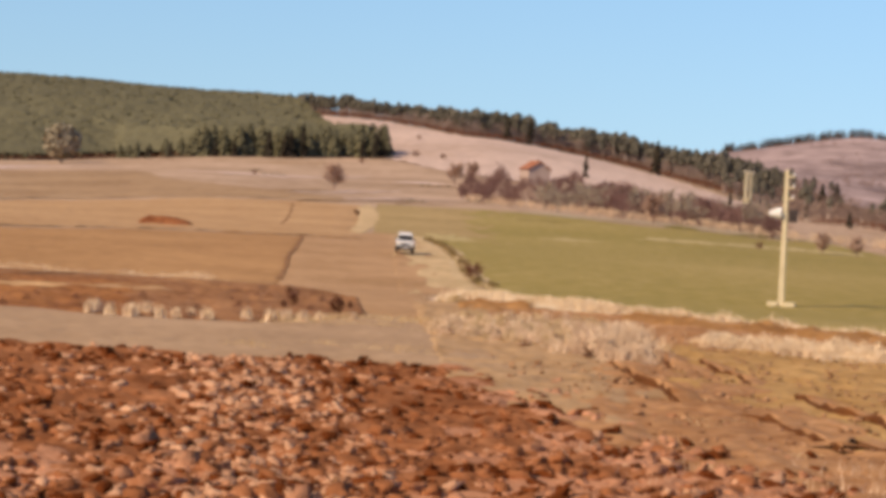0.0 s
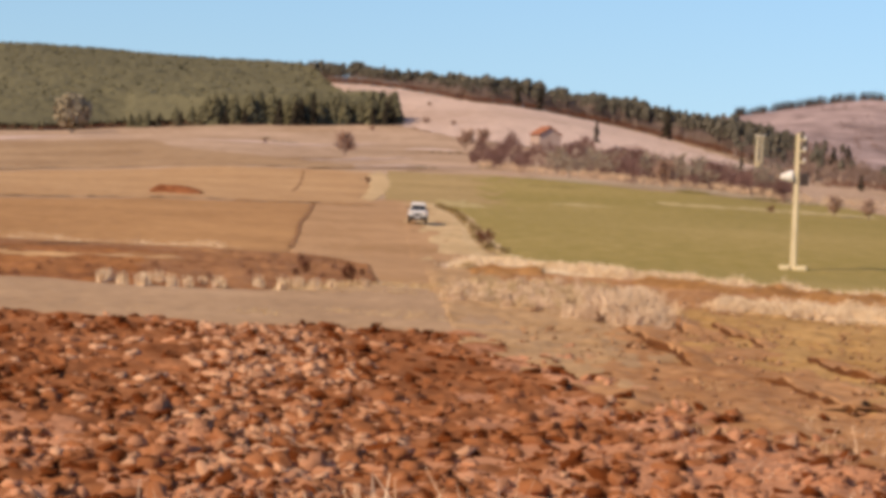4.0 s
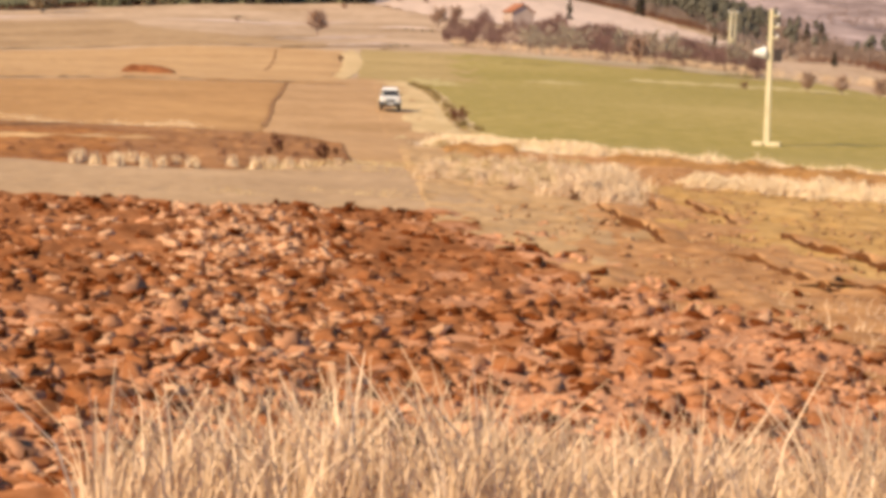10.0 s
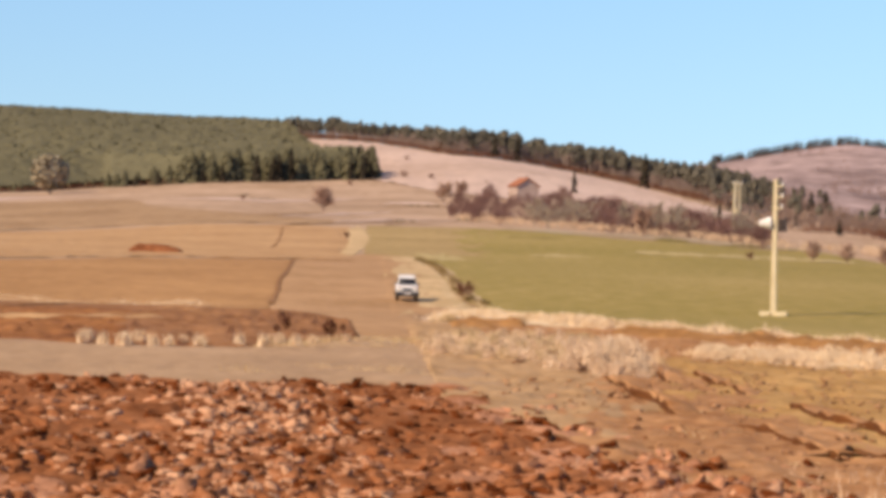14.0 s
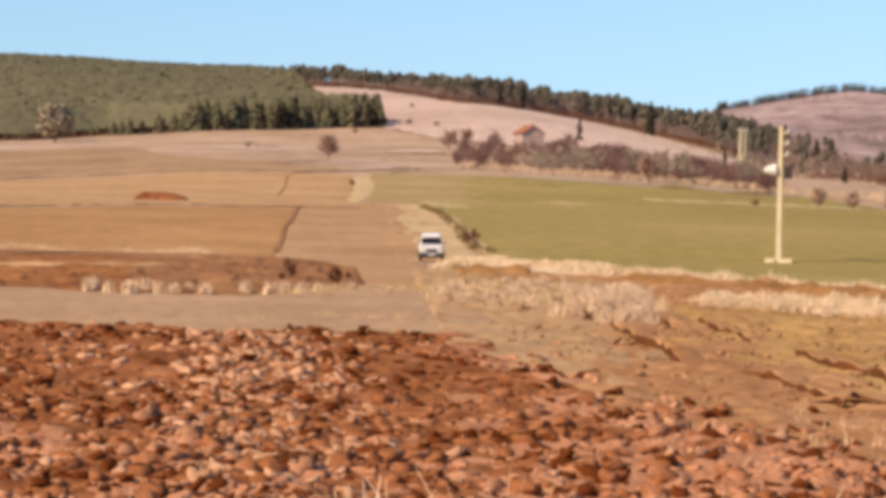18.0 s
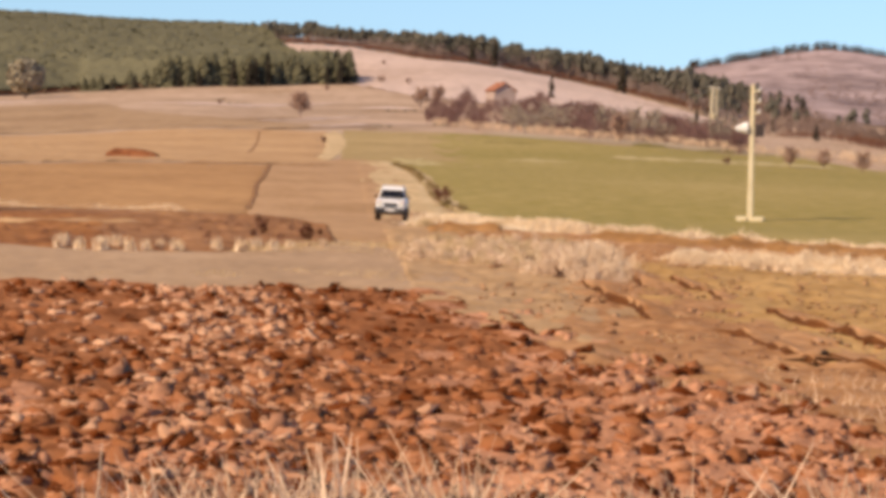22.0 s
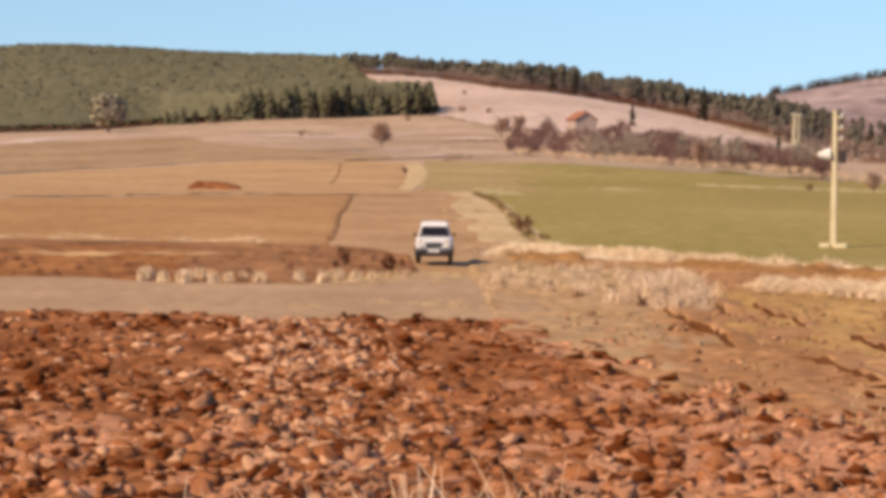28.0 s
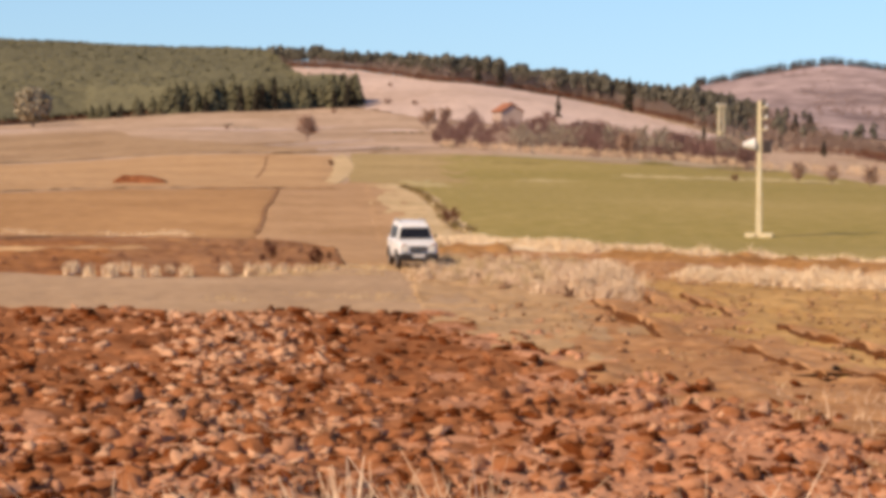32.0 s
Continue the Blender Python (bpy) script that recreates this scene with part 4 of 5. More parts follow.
def woods():
    rng = np.random.default_rng(11)
    pines = [pine(rng, 10, 36, 0.08, 0.24, 0.7, 2, 3) for _ in range(9)]
    stems = [pine(rng, 10, 44, 0.56, 0.17, 0.5, 3, 3, True) for _ in range(8)]
    bares = [bare_tree(rng, 6, 10, 8, 0.55, 0.02, 0.014, 2, 3) for _ in range(8)]
    shrubs = [bare_tree(rng, 3.2, 7, 6, 0.8, 0.02, 0.026, 2, 3) for _ in range(5)]
    # the plantation on the slope
    n = 14500
    u, y = rng.uniform(-0.27, -0.034, n), rng.uniform(770, 1230, n)
    edge = wood_front(u)
    ok = (y > edge) & (y < edge + 0.93 * wood_deep(u))
    u, y = u[ok], y[ok]
    size = rng.uniform(0.84, 0.99, len(u)) * young(u, y)
    v, f, m = scattered(rng, pines, np.stack([u * y, y], 1), size)
    stuff("pine_wood", bulk("pine_wood", v, f, [M_BARK, M_PINE], m), "dense olive-green pine plantation on the slope", "wood")
    # the closed canopy below the tree tops
    s, k = np.meshgrid(np.linspace(-0.268, -0.039, 300), np.linspace(0, 1, 170) ** 1.7, indexing="ij")
    y = wood_front(s) + glide((-0.27, -0.14, -0.10, -0.03), (-3, -3, 1, 3), s) + k * (wood_deep(s) - 12)
    x = s * y
    full = young(s, y) * np.clip((1 - k) * 12, 0.72, 1) * np.clip((-0.039 - s) * 500, 0.45, 1)
    z = land(x, y) + full * (9.2 + 1.3 * (lattice(x / 4.5, y / 4.5, 71) - 0.5) + 1.0 * (lattice(x / 1.8, y / 1.8, 72) - 0.5))
    stuff("wood_canopy", smooth(bulk("wood_canopy", np.stack([x, y, z], 2).reshape(-1, 3), grid_faces(300, 170), [M_PINE])), "closed canopy of young olive-green pines", "wood")
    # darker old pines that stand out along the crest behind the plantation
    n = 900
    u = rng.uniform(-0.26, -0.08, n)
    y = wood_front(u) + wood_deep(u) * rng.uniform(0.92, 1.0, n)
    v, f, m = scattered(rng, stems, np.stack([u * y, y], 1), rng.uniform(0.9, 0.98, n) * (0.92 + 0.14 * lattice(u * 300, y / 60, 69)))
    stuff("pine_belt", bulk("pine_belt", v, f, [M_STEM, M_PINEANDSHADE], m), "dark row of older pines along the crest behind the plantation", "wood")
    # withered undergrowth along the foot of the closed front
    foot = along([(u * q, q) for u, q in ((-0.262, 757), (-0.235, 764), (-0.176, 774), (-0.142, 804), (-0.125, 796), (-0.1, 799))], 420) + rng.normal(0, 1.0, (420, 2))
    v, f, m = scattered(rng, shrubs, foot, rng.uniform(0.25, 0.55, 420))
    stuff("withered_scrub", bulk("withered_scrub", v, f, [M_BARK, M_OAK], m), "brown withered undergrowth along the foot of the plantation", "scrub")
    # the belt along the crest
    n = 1100
    u = rng.uniform(-0.085, 0.112, n)
    front = glide((-0.075, -0.06, -0.03, 0, 0.045, 0.07, 0.09, 0.112), (1170, 1150, 1060, 965, 985, 955, 885, 850), u)
    y = front + rng.uniform(0, 1, n) ** 1.4 * 110
    size = rng.uniform(0.7, 1.1, n) * (0.85 + 0.3 * lattice(u * 220, y / 60, 66)) * glide((-0.075, -0.02, 0.015, 0.05, 0.112), (0.95, 0.84, 1.0, 1.0, 1.1), u)
    v, f, m = scattered(rng, stems, np.stack([u * y, y], 1), size)
    stuff("pine_belt", bulk("pine_belt", v, f, [M_STEM, M_BELT], m), "belt of pines along the crest of the hill", "wood")
    n3 = 1500
    u3 = rng.uniform(-0.075, 0.112, n3)
    y3 = glide((-0.075, -0.06, -0.03, 0, 0.045, 0.07, 0.09, 0.112), (1170, 1150, 1060, 965, 985, 955, 885, 850), u3) + rng.uniform(0, 60, n3)
    v, f, m = scattered(rng, bares, np.stack([u3 * y3, y3], 1), rng.uniform(0.5, 1.2, n3) * np.where(u3 < -0.03, 0.6, 1))
    stuff("belt_undergrowth", bulk("belt_undergrowth", v, f, [M_STEM, M_STEM], m), "grey leafless undergrowth between the pine stems", "scrub")
    k = rng.uniform(size=1250)
    u2 = rng.uniform(-0.078, 0.11, 1250)
    y2 = glide((-0.075, -0.06, -0.03, 0, 0.045, 0.07, 0.09, 0.112), (1170, 1150, 1060, 965, 985, 955, 885, 850), u2) - 3 - 10 * k
    v, f, m = scattered(rng, shrubs, np.stack([u2 * y2, y2], 1), rng.uniform(0.35, 0.8, 1250))
    stuff("withered_scrub", bulk("withered_scrub", v, f, [M_BARK, M_OAK], m), "reddish withered scrub at the foot of the pine belt", "scrub")
    # mixed trees on the ridge that falls away towards the far hill
    n = 2000
    u = rng.uniform(0.1, 0.24, n)
    first = glide((0.1, 0.125, 0.14, 0.18, 0.24), (835, 770, 730, 680, 650), u)
    last = glide((0.1, 0.108, 0.12, 0.1364, 0.152, 0.166, 0.18, 0.24), (1330, 1300, 1200, 1060, 900, 820, 720, 690), u)
    y = first + (last - first) * rng.uniform(0, 1, n)
    keep = rng.uniform(0, 1, n) < glide((0.1, 0.125, 0.14, 0.17, 0.24), (1.0, 0.9, 0.5, 0.3, 0.25), u)
    u, y = u[keep], y[keep]
    k = rng.uniform(0, 1, len(u)) < glide((0.1, 0.12, 0.135, 0.16, 0.24), (0.6, 0.35, 0.08, 0.04, 0.03), u)
    v, f, m = scattered(rng, stems, np.stack([u * y, y], 1)[k], rng.uniform(0.6, 1.0, k.sum()))
    stuff("pine_wood", bulk("pine_wood", v, f, [M_STEM, M_BELT], m), "loose dark pines on the ridge below the far hill", "wood")
    v, f, m = scattered(rng, bares, np.stack([u * y, y], 1)[~k], rng.uniform(0.4, 0.95, (~k).sum()))
    stuff("bare_wood", bulk("bare_wood", v, f, [M_GREYTWIG, M_GREYTWIG], m), "leafless greyish-purple trees at the foot of the far hill", "wood")
    # a hedge of dark scrub along the foot of the heath
    hedge = along([(96, 700), (107.9, 712), (115.7, 705), (118.1, 678), (119.5, 650), (126.0, 634), (140, 630)], 260)
    hedge = hedge + rng.normal(0, 2.2, hedge.shape)
    v, f, m = scattered(rng, shrubs, hedge, rng.uniform(0.35, 0.85, len(hedge)))
    stuff("field_hedge", bulk("field_hedge", v, f, [M_TWIG, M_OAK], m), "dark reddish hedge along the foot of the heath", "hedge")
    # the leafless copse round the house
    n = 3200
    u = rng.uniform(-0.004, 0.125, n)
    near = glide((0, 0.02, 0.06, 0.09, 0.12), (520, 485, 470, 455, 440), u)
    y = near + 75 * (lattice(u * 190, np.zeros(n), 61) - 0.35) + rng.uniform(0, 1, n) ** 0.9 * (0.6 + 0.8 * lattice(u * 170, np.zeros(n), 62)) * glide((0, 0.015, 0.05, 0.07, 0.09, 0.12), (90, 200, 210, 170, 150, 120), u)
    keep = (np.hypot(u * y - 17, y - 690) > 6) & (rng.uniform(0, 1, n) < 0.1 + 1.2 * lattice(u * 260, y / 22, 63))
    u, y = u[keep], y[keep]
    v, f, m = scattered(rng, bares, np.stack([u * y, y], 1), rng.uniform(0.25, 0.85, len(u)) * (0.5 + 0.8 * lattice(u * 120, y / 40, 64)) * glide((-0.01, 0.01, 0.03, 0.05, 0.13), (0.6, 0.75, 0.8, 1.0, 1.0), u) * np.where(np.abs(u - 0.0255) < 0.007, 0.8, 1))
    stuff("bare_copse", bulk("bare_copse", v, f, [M_TWIG, M_TWIG], m), "leafless purple-brown copse below the hill pasture", "wood")
    u, y = rng.uniform(0.03, 0.125, 70), rng.uniform(450, 560, 70)
    v, f, m = scattered(rng, bares, np.stack([u * y, y], 1), rng.uniform(0.6, 1.15, 70))
    stuff("pale_copse_trees", bulk("pale_copse_trees", v, f, [M_GREYWOOD, M_GREYWOOD], m), "pale grey-barked trees in the copse", "wood")
    # scrub on the crest of the far hill and scattered bushes
    u = rng.uniform(0.10, 0.26, 700)
    y = rng.uniform(1960, 2010, 700)
    v, f, m = scattered(rng, [pine(rng, 5, 40, 0.05, 0.5) for _ in range(3)], np.stack([u * y, y], 1), rng.uniform(0.8, 1.7, 700))
    stuff("crest_scrub", bulk("crest_scrub", v, f, [M_BARK, M_PINEANDSHADE], m), "dark scrub along the crest of the far hill", "scrub")
    u, y = rng.uniform(0.105, 0.24, 5200), rng.uniform(960, 1950, 5200)
    keep = rng.uniform(0, 1, 5200) < (lattice(u * 60, y / 130, 67) ** 2 * 1.3 - 0.1) * glide((900, 1300, 1600, 1950), (1.3, 1.0, 0.5, 0.25), y) * glide((0.1, 0.125, 0.15, 0.24), (1.6, 1.2, 0.7, 0.6), u)
    u, y = u[keep], y[keep]
    v, f, m = scattered(rng, shrubs, np.stack([u * y, y], 1), rng.uniform(0.5, 1.3, len(u)))
    stuff("heath_scrub", bulk("heath_scrub", v, f, [M_HEATH, M_HEATH], m), "sparse scrub on the distant heath", "scrub")
    # low scrub between wheat and copse
    u = rng.uniform(0.0, 0.22, 480)
    y = glide((0, 0.02, 0.06, 0.1, 0.14, 0.22), (500, 470, 452, 435, 425, 400), u) + rng.normal(0, 9, 480)
    v, f, m = scattered(rng, shrubs, np.stack([u * y, y], 1), rng.uniform(0.25, 0.6, 480))
    stuff("field_edge_scrub", bulk("field_edge_scrub", v, f, [M_WEED, M_WEED], m), "pale dry scrub along the top of the wheat", "scrub")


woods()


def tree_thing(name, x, y, parts, mats, names, label, category, group="", turn=0.0):
    ob = thing(name, x, y, label, category, group, turn=turn)
    for vf, m, nm in zip(parts, mats, names):
        mesh_part(nm, vf, m, ob)
    return ob


def edge_trees():
    rng = np.random.default_rng(21)
    masters = []
    u = -0.262
    k = 0
    while u < -0.034:
        y = float(wood_front(np.array([u]))[0]) - rng.uniform(2, 5)
        x = u * y
        if k < 5:
            masters.append(tree_thing("pine_tree", x, y, pine(rng, 9.5, 320, 0.02, 0.36, 0.62), (M_BARK, M_PINE), ("trunk", "crown"), "tall olive-green pine at the edge of the plantation", "tree", "pines at the wood's edge"))
        else:
            g = rng.uniform(0.75, 1.1) * float(np.clip(0.3 + (u + 0.15) * 14, 0.3, 1))
            c = copy_thing(masters[k % 5], pose(x, y, float(land(x, y)), 0, 0, rng.uniform(0, 360)))
            c.scale = (g, g, g)
        k += 1
        u += rng.uniform(0.0022, 0.0036) if u < -0.135 else rng.uniform(0.0025, 0.0065)
    # the corner turned from the sun, its shade given by darker needles
    for (x, y), h in (((-35.8, 817.3), 10.5), ((-32.7, 816.6), 10), ((-29.9, 815.8), 9.0), ((-27.3, 815.9), 7.5)):
        tree_thing("pine_tree", x, y, pine(rng, h, 150, 0.1, 0.2, 0.45), (M_BARK, M_PINEANDSHADE), ("trunk", "crown"), "pine at the plantation corner with shade put into its colour", "tree")
    # near-black trees added to imitate the shadowed gaps along the wood's front
    for u, h, slim in ((-0.129, 3.6, 0.4), (-0.120, 4.8, 0.26), (-0.102, 5.4, 0.22), (-0.0945, 5.6, 0.25), (-0.081, 8.6, 0.2), (-0.0745, 8.2, 0.22), (-0.072, 8.8, 0.18), (-0.067, 10.5, 0.1), (-0.0435, 6.0, 0.26), (-0.0385, 8.0, 0.2), (-0.035, 5.5, 0.2)):
        y = float(wood_front(np.array([u]))[0]) - 9
        tree_thing("gap_shade_pine", u * y, y, pine(rng, h, 170, 0.03, slim, 0.55), (M_BARK, M_PINEANDSHADE), ("trunk", "crown"), "near-black pine shape for a shade gap in the plantation edge", "tree", "young pines before the plantation")
    for (x, y), h in (((-121.0, 741.3), 12.5),):
        pale = tree_thing("pale_tree", x, y, round_tree(rng, h, 2400), (M_GREYWOOD, M_PALECROWN), ("trunk", "crown"), "pale round-crowned leafless tree before the plantation", "tree")
        pale.scale = (1.3, 1.3, 0.95)
    for x, y, h in ((123.4, 881.1, 8.5), (131.7, 902.3, 9.0), (104.4, 690.0, 4.5), (140.7, 756.5, 8.0), (138.3, 706.0, 9.5), (105.7, 787.0, 5.0), (147.6, 888.0, 6.0)):
        tree_thing("dark_pine", x, y, pine(rng, h, 150, 0.08, 0.24, 0.5), (M_BARK, M_PINEANDSHADE), ("trunk", "crown"), "dark round-topped pine at the foot of the heath", "tree", "dark pines below the heath")
    for u, y, h in ((0.0455, 800, 7.5), (0.0735, 920, 12.5), (0.0135, 962, 10), (0.0225, 962, 10.5), (0.1035, 620, 7)):
        tree_thing("spruce_tree", u * y, y, pine(rng, h, 150, 0.06, 0.16, 0.42), (M_BARK, M_PINEANDSHADE), ("trunk", "crown"), "single dark spruce on the hillside", "tree")
    for (x, y), h, lab in (((-29.2, 543.6), 5.6, "leafless round-crowned tree on the pasture"), ((-3.9, 630.4), 5.5, "leafless brown tree beside the copse"), ((0.8, 691.0), 5.0, "leafless brown tree beside the copse"), ((50.1, 354.1), 3.2, "small leafless tree at the edge of the wheat"), ((54.8, 352.6), 3.0, "small leafless tree at the edge of the wheat"), ((58.2, 341.9), 3.2, "small leafless tree at the edge of the wheat"), ((73.3, 596.7), 6.0, "leafless tree behind the wheat"), ((31.4, 427.7), 5.0, "leafless tree behind the wheat")):
        tree_thing("bare_tree", x, y, bare_tree(rng, h, 46 if h > 4 else 34, 20, 0.5, 0.02, 0.016), (M_TWIG, M_PALETWIG), ("trunk", "crown"), lab, "tree")
    for (x, y), h, lab in (((0.7, 183.4), 1.5, "low brown bush at the corner of the wheat"), ((-33.8, 771.2), 1.8, "dark bush on the pasture"), ((-17.9, 820.5), 2.4, "dark bush on the hill pasture"), ((-9.2, 812.9), 2.2, "dark bush on the hill pasture"), ((-19.4, 904.0), 1.8, "dark bush on the hill pasture"), ((-54.0, 628.1), 1.2, "low bush on the pasture"), ((-15.9, 358.0), 1.25, "brown bush in a bend of the track"), ((40.1, 345.2), 1.2, "low bush in the wheat"), ((1.2, 88.1), 0.5, "dark clump of weeds beside the road"), ((2.2, 84.0), 0.45, "dark clump of weeds beside the road"), ((3.4, 86.9), 0.5, "dark clump of weeds beside the road"), ((4.1, 79.5), 0.5, "dark clump of weeds beside the road"), ((6.3, 83.7), 0.55, "dark clump of weeds beside the ruts"), ((-7.5, 110.2), 0.7, "dark clump of weeds on the bank")):
        tree_thing("bush", x, y, bare_tree(rng, h, 26, 12, 0.75, 0.015, 0.022), (M_TWIG, M_OAK), ("stem", "crown"), lab, "bush")


edge_trees()


def scrub_rows():
    """Low dark scrub in short rows across the pasture."""
    rng = np.random.default_rng(77)
    masters = []
    for (xa, ya), (xb, yb), n in (((-12.9, 604.5), (-4.1, 602.6), 4), ((-11.7, 452.4), (-8.0, 460.8), 3), ((-0.9, 503.5), (4.6, 489.0), 3), ((-53.0, 640.0), (-47.0, 642.0), 4), ((-61.0, 690.0), (-58.0, 690.0), 3)):
        for k in range(n):
            x, y = xa + (xb - xa) * (k + rng.uniform(0.2, 0.8)) / n, ya + (yb - ya) * k / n
            if len(masters) < 4:
                masters.append(tree_thing("low_bush", x, y, bare_tree(rng, 0.8, 22, 12, 0.9, 0.015, 0.03), (M_PALETWIG, M_PALECROWN), ("stem", "crown"), "low olive-brown bush on the dry pasture", "bush", "low bushes on the pasture"))
            else:
                g = rng.uniform(0.7, 1.2)
                copy_thing(masters[k % 4], pose(x, y, float(land(x, y)), 0, 0, rng.uniform(0, 360))).scale = (2.2 * g, 1.5 * g, 0.8 * g)


scrub_rows()


def rusty_clump(x, y, h):
    rng = np.random.default_rng(int(h * 100))
    tree_thing("weed_clump", x, y, round_tree(rng, h, 220), (M_TWIG, M_RUSTLEAF), ("stem", "crown"), "dark rusty clump of withered weeds on the bank", "bush")


rusty_clump(*(-4.9, 98.3), 0.85)
rusty_clump(*(-4.6, 103.0), 0.45)
rusty_clump(*(-6.9, 103.0), 0.6)
rusty_clump(*(-7.1, 99.8), 0.45)


# ---- grasses and weeds ----
def along_band(rng, a, b, n, clump=0.0):
    p, q = along(a, 200), along(b, 200)
    i, w = rng.integers(0, 200, n), rng.uniform(0, 1, n)[:, None]
    xy = p[i] * (1 - w) + q[i] * w
    if clump:
        near = rng.integers(0, max(2, n // 70), n)
        xy = xy[near] + rng.normal(0, clump, (n, 2))
    return xy


def grasses():
    rng = np.random.default_rng(31)

    def grow(name, label, a, b, n, clump, low, high, width, material, bend=0.4):
        xy = along_band(rng, a, b, n, clump)
        v, f = blades(rng, xy, rng.uniform(low, high, n) * (0.3 + 1.15 * lattice(xy[:, 0] * 0.9, xy[:, 1] * 0.25, 17)), rng.uniform(0.6, 1.3, n) * width, bend)
        stuff(name, bulk(name, v, f, [material]), label, "grass")

    grow("straw_edge", "pale dead grass along the lower edge of the wheat", [(3.1, 126.2), (8.2, 114.0), (11.9, 112.2), (15.5, 111.3), (20.1, 108.8)], [(4.0, 162.6), (8.5, 118.2), (12.4, 117.1), (16.0, 114.5), (20.5, 111.1)], 12000, 0.45, 0.12, 0.5, 0.02, M_STRAW, 0.8)
    grow("straw_edge", "pale dead grass on the corner of the verge", [(-0.9, 116.3), (0.5, 115.6), (2.9, 119.2)], [(-0.4, 166.4), (1.5, 171.4), (3.8, 162.4)], 9000, 0.4, 0.12, 0.45, 0.02, M_STRAW, 0.8)
    grow("straw_edge", "pale dead grass along the brown field", [(-29.6, 121.5), (-26.0, 148.1), (-16.6, 163.8)], [(-39.8, 163.8), (-30.1, 171.0), (-17.5, 172.7)], 4000, 0.55, 0.06, 0.24, 0.02, M_STRAW, 0.8)
    grow("tall_straw", "band of tall bleached grass beside the ruts", [(10.5, 91.3), (12.3, 88.3), (15.4, 86.5), (18.4, 84.3)], [(11.1, 96.4), (13.5, 96.5), (16.9, 95.4), (20.5, 93.8)], 12000, 0.5, 0.08, 0.45, 0.02, M_STRAW, 0.9)
    grow("tall_straw", "band of tall bleached grass beside the ruts", [(8.9, 93.1), (11.1, 92.7)], [(9.3, 97.0), (11.6, 97.4)], 4000, 0.4, 0.1, 0.35, 0.017, M_STRAW, 0.8)
    grow("pale_weeds", "tangle of bleached weeds beside the road", [(-0.7, 88.6), (1.4, 86.4), (3.4, 82.9), (4.1, 82.6)], [(-0.2, 101.8), (1.6, 101.5), (4.2, 103.2), (6.3, 103.7)], 5000, 0.4, 0.10, 0.5, 0.016, M_WEED, 1.1)
    grow("pale_weeds", "tall bleached weeds beside the ruts", [(3.7, 80.7), (5.0, 78.9), (5.9, 77.8)], [(4.6, 92.1), (5.8, 91.2), (6.3, 88.8)], 5000, 0.42, 0.2, 0.9, 0.016, M_WEED, 0.9)
    grow("road_weeds", "thin dry weeds between road and ploughed land", [(-6.7, 89.5), (-3.7, 90.6), (-0.6, 88.6)], [(-7.1, 95.0), (-4.1, 100.2), (-0.9, 101.6)], 2200, 0.45, 0.06, 0.24, 0.014, M_VERGE, 0.9)
    grow("road_weeds", "thin dry grass along the ploughed land", [(-17.7, 72.9), (-13.1, 74.4), (-8.0, 74.6), (-2.8, 77.3), (1.9, 70.3)], [(-18.1, 74.3), (-13.3, 76.0), (-8.2, 76.1), (-2.9, 79.9), (2.0, 73.7)], 1800, 0.4, 0.06, 0.22, 0.012, M_VERGE, 0.6)
    grow("track_weeds", "dry tufts on the trodden soil", [(3.6, 72.1), (5.5, 57.3), (8.0, 44.9)], [(6.0, 83.6), (8.6, 73.4), (11.4, 61.8)], 2000, 0.3, 0.05, 0.2, 0.012, M_VERGE, 0.9)
    def tangle(name, label, a, b, n, low, high, mats, flat=0.7):
        for k, material in enumerate(mats):
            protos = [tussock(rng, 230, 0.038, flat) for _ in range(5)]
            xy = along_band(rng, a, b, n)
            v, f, _ = scattered(rng, protos, xy, rng.uniform(low, high, n))
            stuff(name, bulk(name, v, f, [material]), label, "grass")

    tangle("weed_tussock", "matted tussocks of bleached weeds beside the road", [(-0.7, 87.5), (1.4, 85.7), (3.3, 81.7), (4.0, 81.3)], [(-0.2, 102.8), (1.6, 103.4), (4.2, 104.0), (6.3, 103.7)], 110, 0.3, 0.9, (M_WEED, M_VERGE))
    tangle("weed_tussock", "tall matted tussocks of bleached weeds", [(3.7, 80.1), (5.0, 78.4), (5.9, 77.8)], [(4.7, 94.2), (5.9, 93.8), (6.4, 90.7)], 45, 0.5, 1.1, (M_WEED, M_WEED), 0.8)
    tangle("straw_tussock", "matted tussocks of straw at the wheat's edge", [(-1.1, 115.7), (2.9, 117.7), (8.0, 111.6), (11.7, 110.4)], [(-0.4, 162.6), (3.9, 157.2), (8.4, 116.7), (12.1, 114.8)], 120, 0.2, 0.7, (M_STRAW, M_VERGE))
    tangle("straw_tussock", "matted tussocks of straw beside the ruts", [(8.9, 90.7), (12.2, 87.5), (15.3, 85.9), (18.3, 83.6)], [(9.4, 95.7), (13.5, 96.5), (16.9, 95.4), (20.5, 93.8)], 130, 0.3, 0.9, (M_STRAW, M_STRAW))
    tangle("bank_weeds", "dark withered weeds on the red bank", [(-20.7, 89.0), (-15.9, 90.4), (-11.6, 88.6), (-6.8, 91.0), (-3.5, 96.6)], [(-23.5, 101.4), (-18.4, 104.7), (-13.8, 105.2), (-8.1, 108.9), (-4.4, 109.4)], 70, 0.15, 0.6, (M_OAK,))
